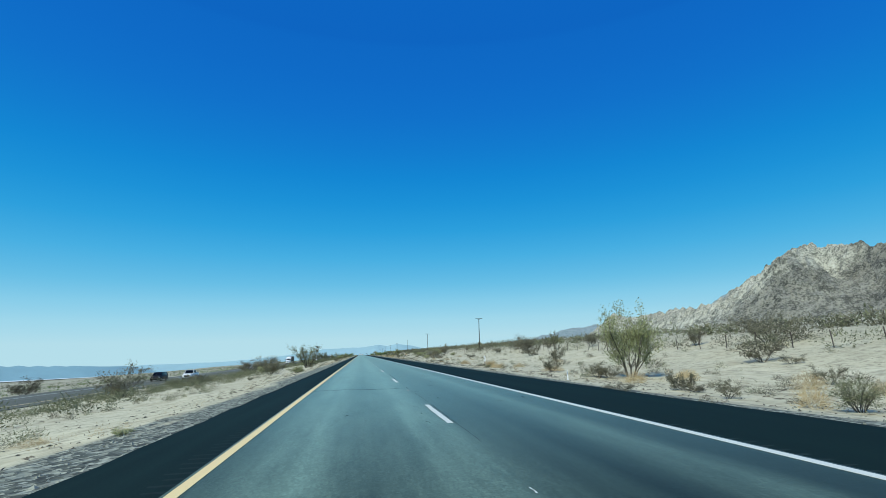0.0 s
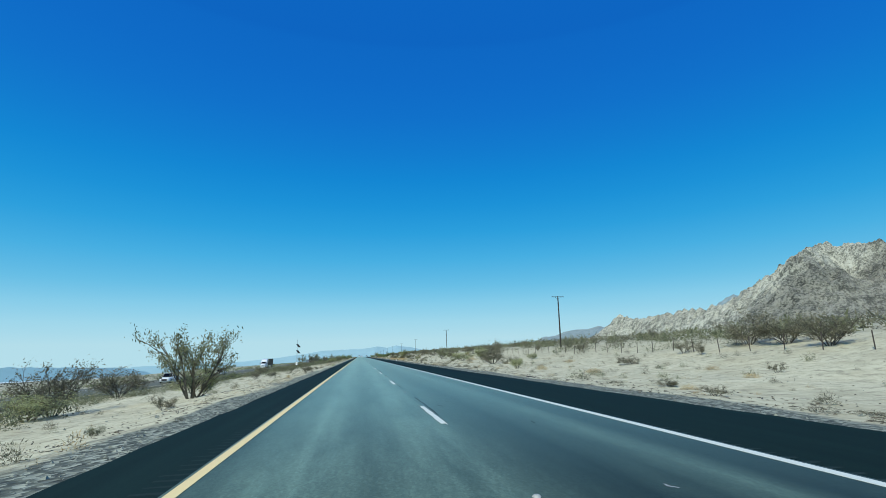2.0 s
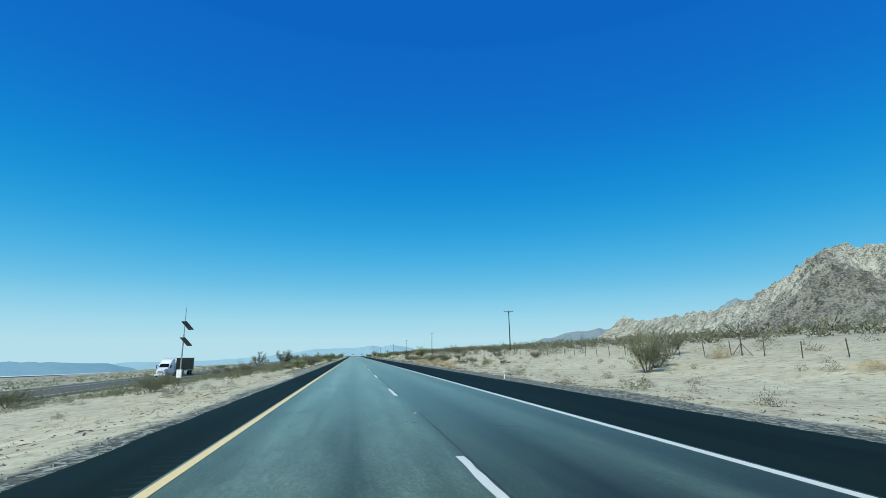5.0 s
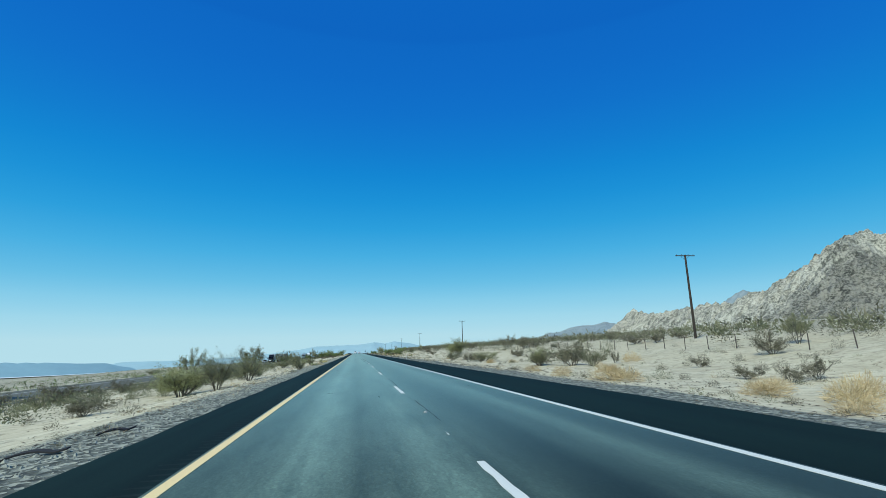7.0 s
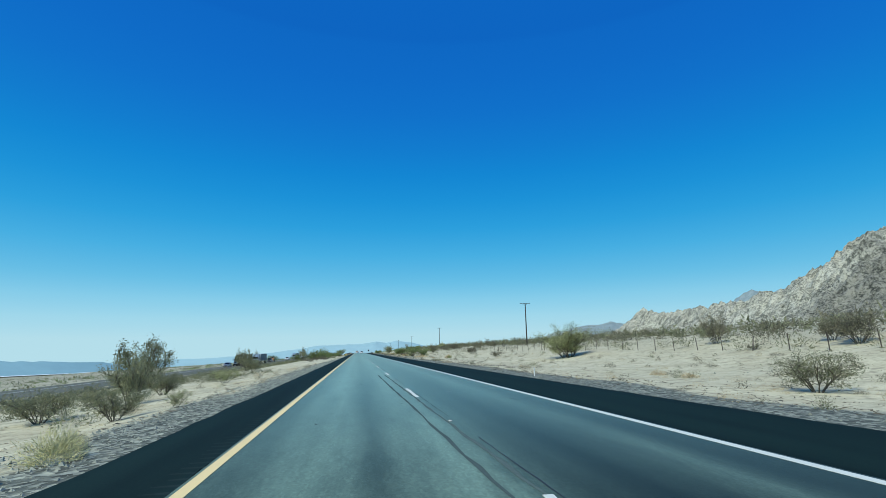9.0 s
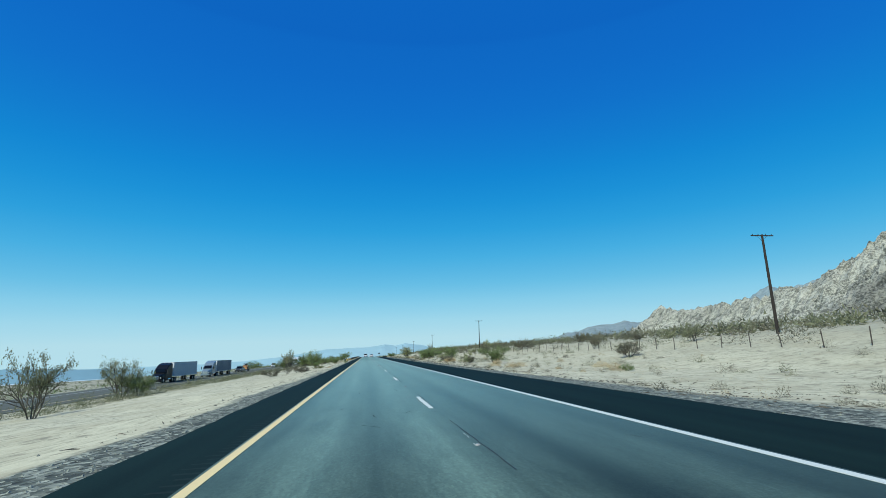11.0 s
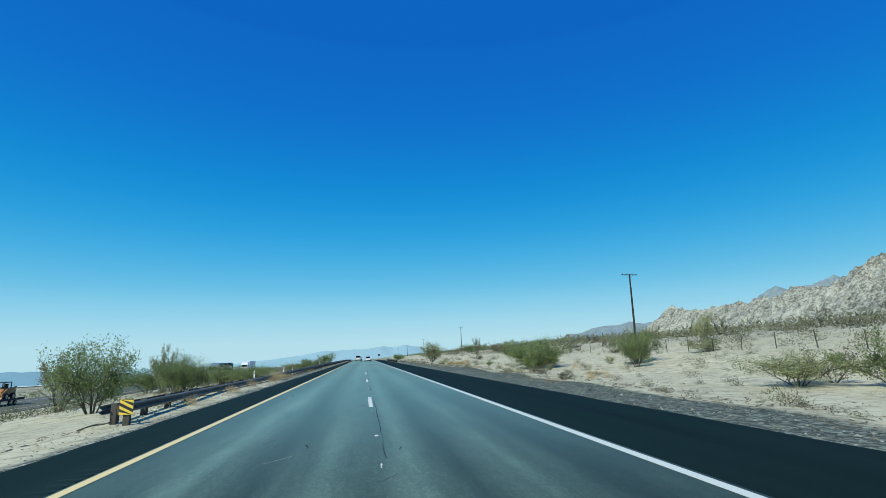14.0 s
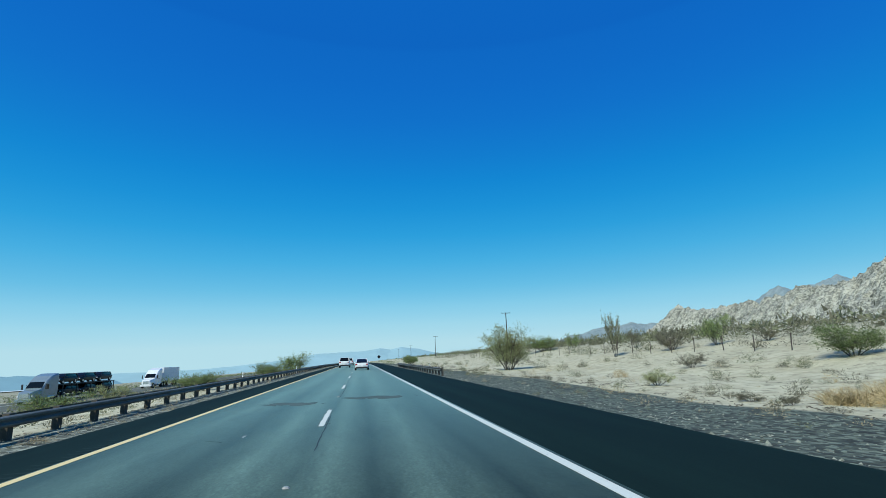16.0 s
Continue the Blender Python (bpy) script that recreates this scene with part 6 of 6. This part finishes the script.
def semi(x, y, z, turn, mat, trailer_mat, length, label, bright_front=True):
    root = thing("semi_truck", x, y, z, turn)
    tractor(root, mat)
    a, b = -5.9, -5.9 - length
    part("trailer", boxes((-1.28, 1.28, b, a, 1.15, 4.08), bevel=0.03), trailer_mat, root, "ribbed box trailer")
    n = int(length / 1.2)
    for s in (-1, 1):
        for i in range(n):
            yy = a - 0.4 - i * 1.2
            part("rib", boxes((s * 1.29 - 0.012, s * 1.29 + 0.012, yy - 0.03, yy + 0.03, 1.25, 3.98)), trailer_mat, root)
        part("side_rail", boxes((s * 1.29 - 0.02, s * 1.29 + 0.02, b, a, 1.08, 1.24)), M_GALV, root)
        for yy in (b + 1.2, b + 2.5):
            wheel(s * 0.98, yy, 0.5, 0.55, root)
        part("landing_leg", boxes((s * 0.8 - 0.07, s * 0.8 + 0.07, a - 2.9, a - 2.75, 0.35, 1.12)), M_TRIM, root)
    part("trailer_nose", boxes((-1.22, 1.22, a + 0.002, a + 0.02, 1.2, 4.02)), M_TRAILER_WHITE, root, "white trailer front wall")
    smooth_all(root)
    return tagged(root, label, "truck")


FZ = -2.93
# opposite carriageway: all noses point back along the road
car(-43.2, 104.0, FZ, 180, 4.9, 1.95, 1.8, "suv", M_CAR_DARK, "black sport utility car on the opposite carriageway")
car(-39.4, 111.5, FZ, 180, 5.8, 2.0, 1.9, "pickup", M_CAR_WHITE, "white pickup truck on the opposite carriageway", "pickup truck")
car(-39.6, 173.0, FZ, 180, 5.8, 2.0, 1.9, "pickup", M_CAR_WHITE, "white crew-cab pickup truck on the opposite carriageway", "pickup truck")
car(-41.2, 217.0, FZ, 180, 4.8, 1.9, 1.6, "suv", M_CAR_WHITE, "white car driving on the opposite carriageway")
semi(-43.2, 292.0, FZ, 180, M_CAR_WHITE, M_CAR_DARK, 13.0, "white road tractor with a dark box trailer")
car(-44.5, 498.5, FZ, 180, 4.7, 1.85, 1.5, "sedan", M_RIM, "silver saloon car on the opposite carriageway")
semi(-43.2, 504.8, FZ, 180, M_CAR_DARK, M_TRAILER_SHADED, 14.6, "dark road tractor with a white box trailer, shade put into its colour")
semi(-43.2, 536.0, FZ, 180, M_CAR_SILVER, M_TRAILER_BLUE, 14.6, "silver-blue road tractor with a deep blue box trailer")
car(-43.2, 573.0, FZ, 180, 5.8, 2.0, 1.9, "pickup", M_CAR_GREY, "dark pickup truck on the opposite carriageway", "pickup truck")
semi(-43.2, 702.5, FZ, 180, M_CAR_WHITE, M_TRAILER_WHITE, 9.5, "white road tractor with a white box trailer")

car(-43.6, 637.0, FZ, 180, 4.9, 1.95, 1.8, "suv", M_CAR_WHITE, "white sport utility car on the opposite carriageway")

# a flat trailer behind the dark pickup, with a small orange loader on it
F = thing("flat_trailer", -43.2, 577.3, FZ, 180)
part("deck", boxes((-1.05, 1.05, -5.6, -0.6, 0.55, 0.68), bevel=0.015), M_TRIM, F)
part("drawbar", tubes(((-0.5, -0.6, 0.6), (0, 1.1, 0.55), 0.04, 0.04, 8), ((0.5, -0.6, 0.6), (0, 1.1, 0.55), 0.04, 0.04, 8)), M_TRIM, F)
for s in (-1, 1):
    part("side_rail", boxes((s * 1.05 - 0.03, s * 1.05 + 0.03, -5.6, -0.6, 0.68, 0.82)), M_TRIM, F)
    for yy in (-3.2, -4.1):
        wheel(s * 0.86, yy, 0.27, 0.22, F)
smooth_all(F)
tagged(F, "low black flat trailer hitched behind a dark pickup", "trailer")

G = thing("compact_loader", -43.2, 577.3 + 3.1, FZ + 0.68, 180)
part("body", shell([(1.0, 0.55, 0.35, 0.8, 0.95), (0.6, 0.62, 0.3, 1.05, 1.25), (-1.1, 0.62, 0.3, 1.2, 1.4), (-1.5, 0.55, 0.4, 1.0, 1.2)]), M_MACHINE, G)
part("cab", boxes((-0.5, 0.5, -0.7, 0.55, 1.2, 1.32), (-0.5, 0.5, -0.7, 0.55, 1.98, 2.08), (-0.5, -0.42, -0.7, -0.62, 1.3, 2.0), (0.42, 0.5, -0.7, -0.62, 1.3, 2.0),
                  (-0.5, -0.42, 0.47, 0.55, 1.3, 2.0), (0.42, 0.5, 0.47, 0.55, 1.3, 2.0), bevel=0.01), M_TRIM, G, "black open cab frame")
part("seat", boxes((-0.25, 0.25, -0.5, -0.05, 1.32, 1.5), (-0.25, 0.25, -0.55, -0.45, 1.45, 1.85), bevel=0.03), M_TRIM, G)
for s in (-1, 1):
    part("lift_arm", tubes(((s * 0.72, -1.2, 1.45), (s * 0.72, 0.4, 1.2), 0.08, 0.08, 8), ((s * 0.72, 0.4, 1.2), (s * 0.68, 1.35, 0.45), 0.08, 0.06, 8)), M_MACHINE, G)
    for yy in (0.55, -0.65):
        wheel(s * 0.78, yy, 0.38, 0.26, G)
prof = [(1.25, 0.75), (1.2, 0.3), (1.35, 0.08), (1.95, 0.05), (1.95, 0.08), (1.4, 0.13), (1.27, 0.33), (1.32, 0.75)]
part("bucket", loft([[(x, y, z) for y, z in prof] for x in (-0.85, 0.85)]), M_MACHINE, G, "wide orange front bucket")
smooth_all(G)
tagged(G, "small orange wheeled loader carried on a flat trailer", "loader")

# car transporter with its load
T = thing("car_transporter", -43.2, 664.0, FZ, 180)
tractor(T, M_CAR_SILVER)
part("lower_deck", boxes((-1.2, 1.2, -22.5, -6.2, 0.5, 0.66), bevel=0.02), M_TRIM, T)
part("upper_deck", boxes((-1.2, 1.2, -22.0, -5.6, 2.2, 2.31), bevel=0.02), M_TRIM, T)
for s in (-1, 1):
    for yy in (-6.4, -10.2, -14.2, -18.2, -21.8):
        part("deck_post", boxes((s * 1.17 - 0.05, s * 1.17 + 0.05, yy - 0.07, yy + 0.07, 0.6, 2.32)), M_TRIM, T)
    for yy in (-18.6, -19.9):
        wheel(s * 0.98, yy, 0.45, 0.5, T)
smooth_all(T)
# every car on it is black
tagged(T, "silver-grey car transporter with two open decks", "truck")
for yy, zz in ((-8.4, 2.32), (-13.8, 2.32), (-19.1, 2.32), (-9.0, 0.67), (-14.3, 0.67), (-19.6, 0.67)):
    car(-43.2, 664.0 - yy, FZ + zz, 180, 5.1, 1.95, 1.5, "suv", M_CAR_DARK, "black car loaded on the transporter")

# ahead on the near carriageway
car(1.1, 657.7, 0.0, 0, 4.85, 1.86, 1.5, "sedan", M_CAR_WHITE, "white saloon car driving ahead on the highway")
car(-1.94, 682.6, 0.0, 0, 4.8, 1.95, 1.78, "suv", M_CAR_WHITE, "white sport utility car driving ahead in the inner lane")
car(-1.75, 716.0, crest(716), 0, 4.8, 1.95, 1.75, "suv", M_CAR_WHITE, "white sport utility car farther ahead in the inner lane")
car(1.9, 760.0, crest(760), 0, 4.7, 1.85, 1.5, "sedan", M_CAR_GREY, "dark grey saloon car far ahead on the highway")

# a small sign far ahead
S = thing("road_sign", 8.6, 800, ground(8.6, 800))
part("post", boxes((-0.05, 0.05, -0.05, 0.05, -0.3, 2.3)), M_GALV, S)
bm = boxes((-0.55, 0.55, -0.08, -0.06, -0.55, 0.55), bevel=0.006)
bmesh.ops.transform(bm, matrix=pose(0, 0, 2.7, 0, 45, 0), verts=bm.verts)
part("panel", bm, M_CAR_DARK, S, "dark diamond panel")
tagged(S, "dark diamond road sign on a steel post", "road sign")
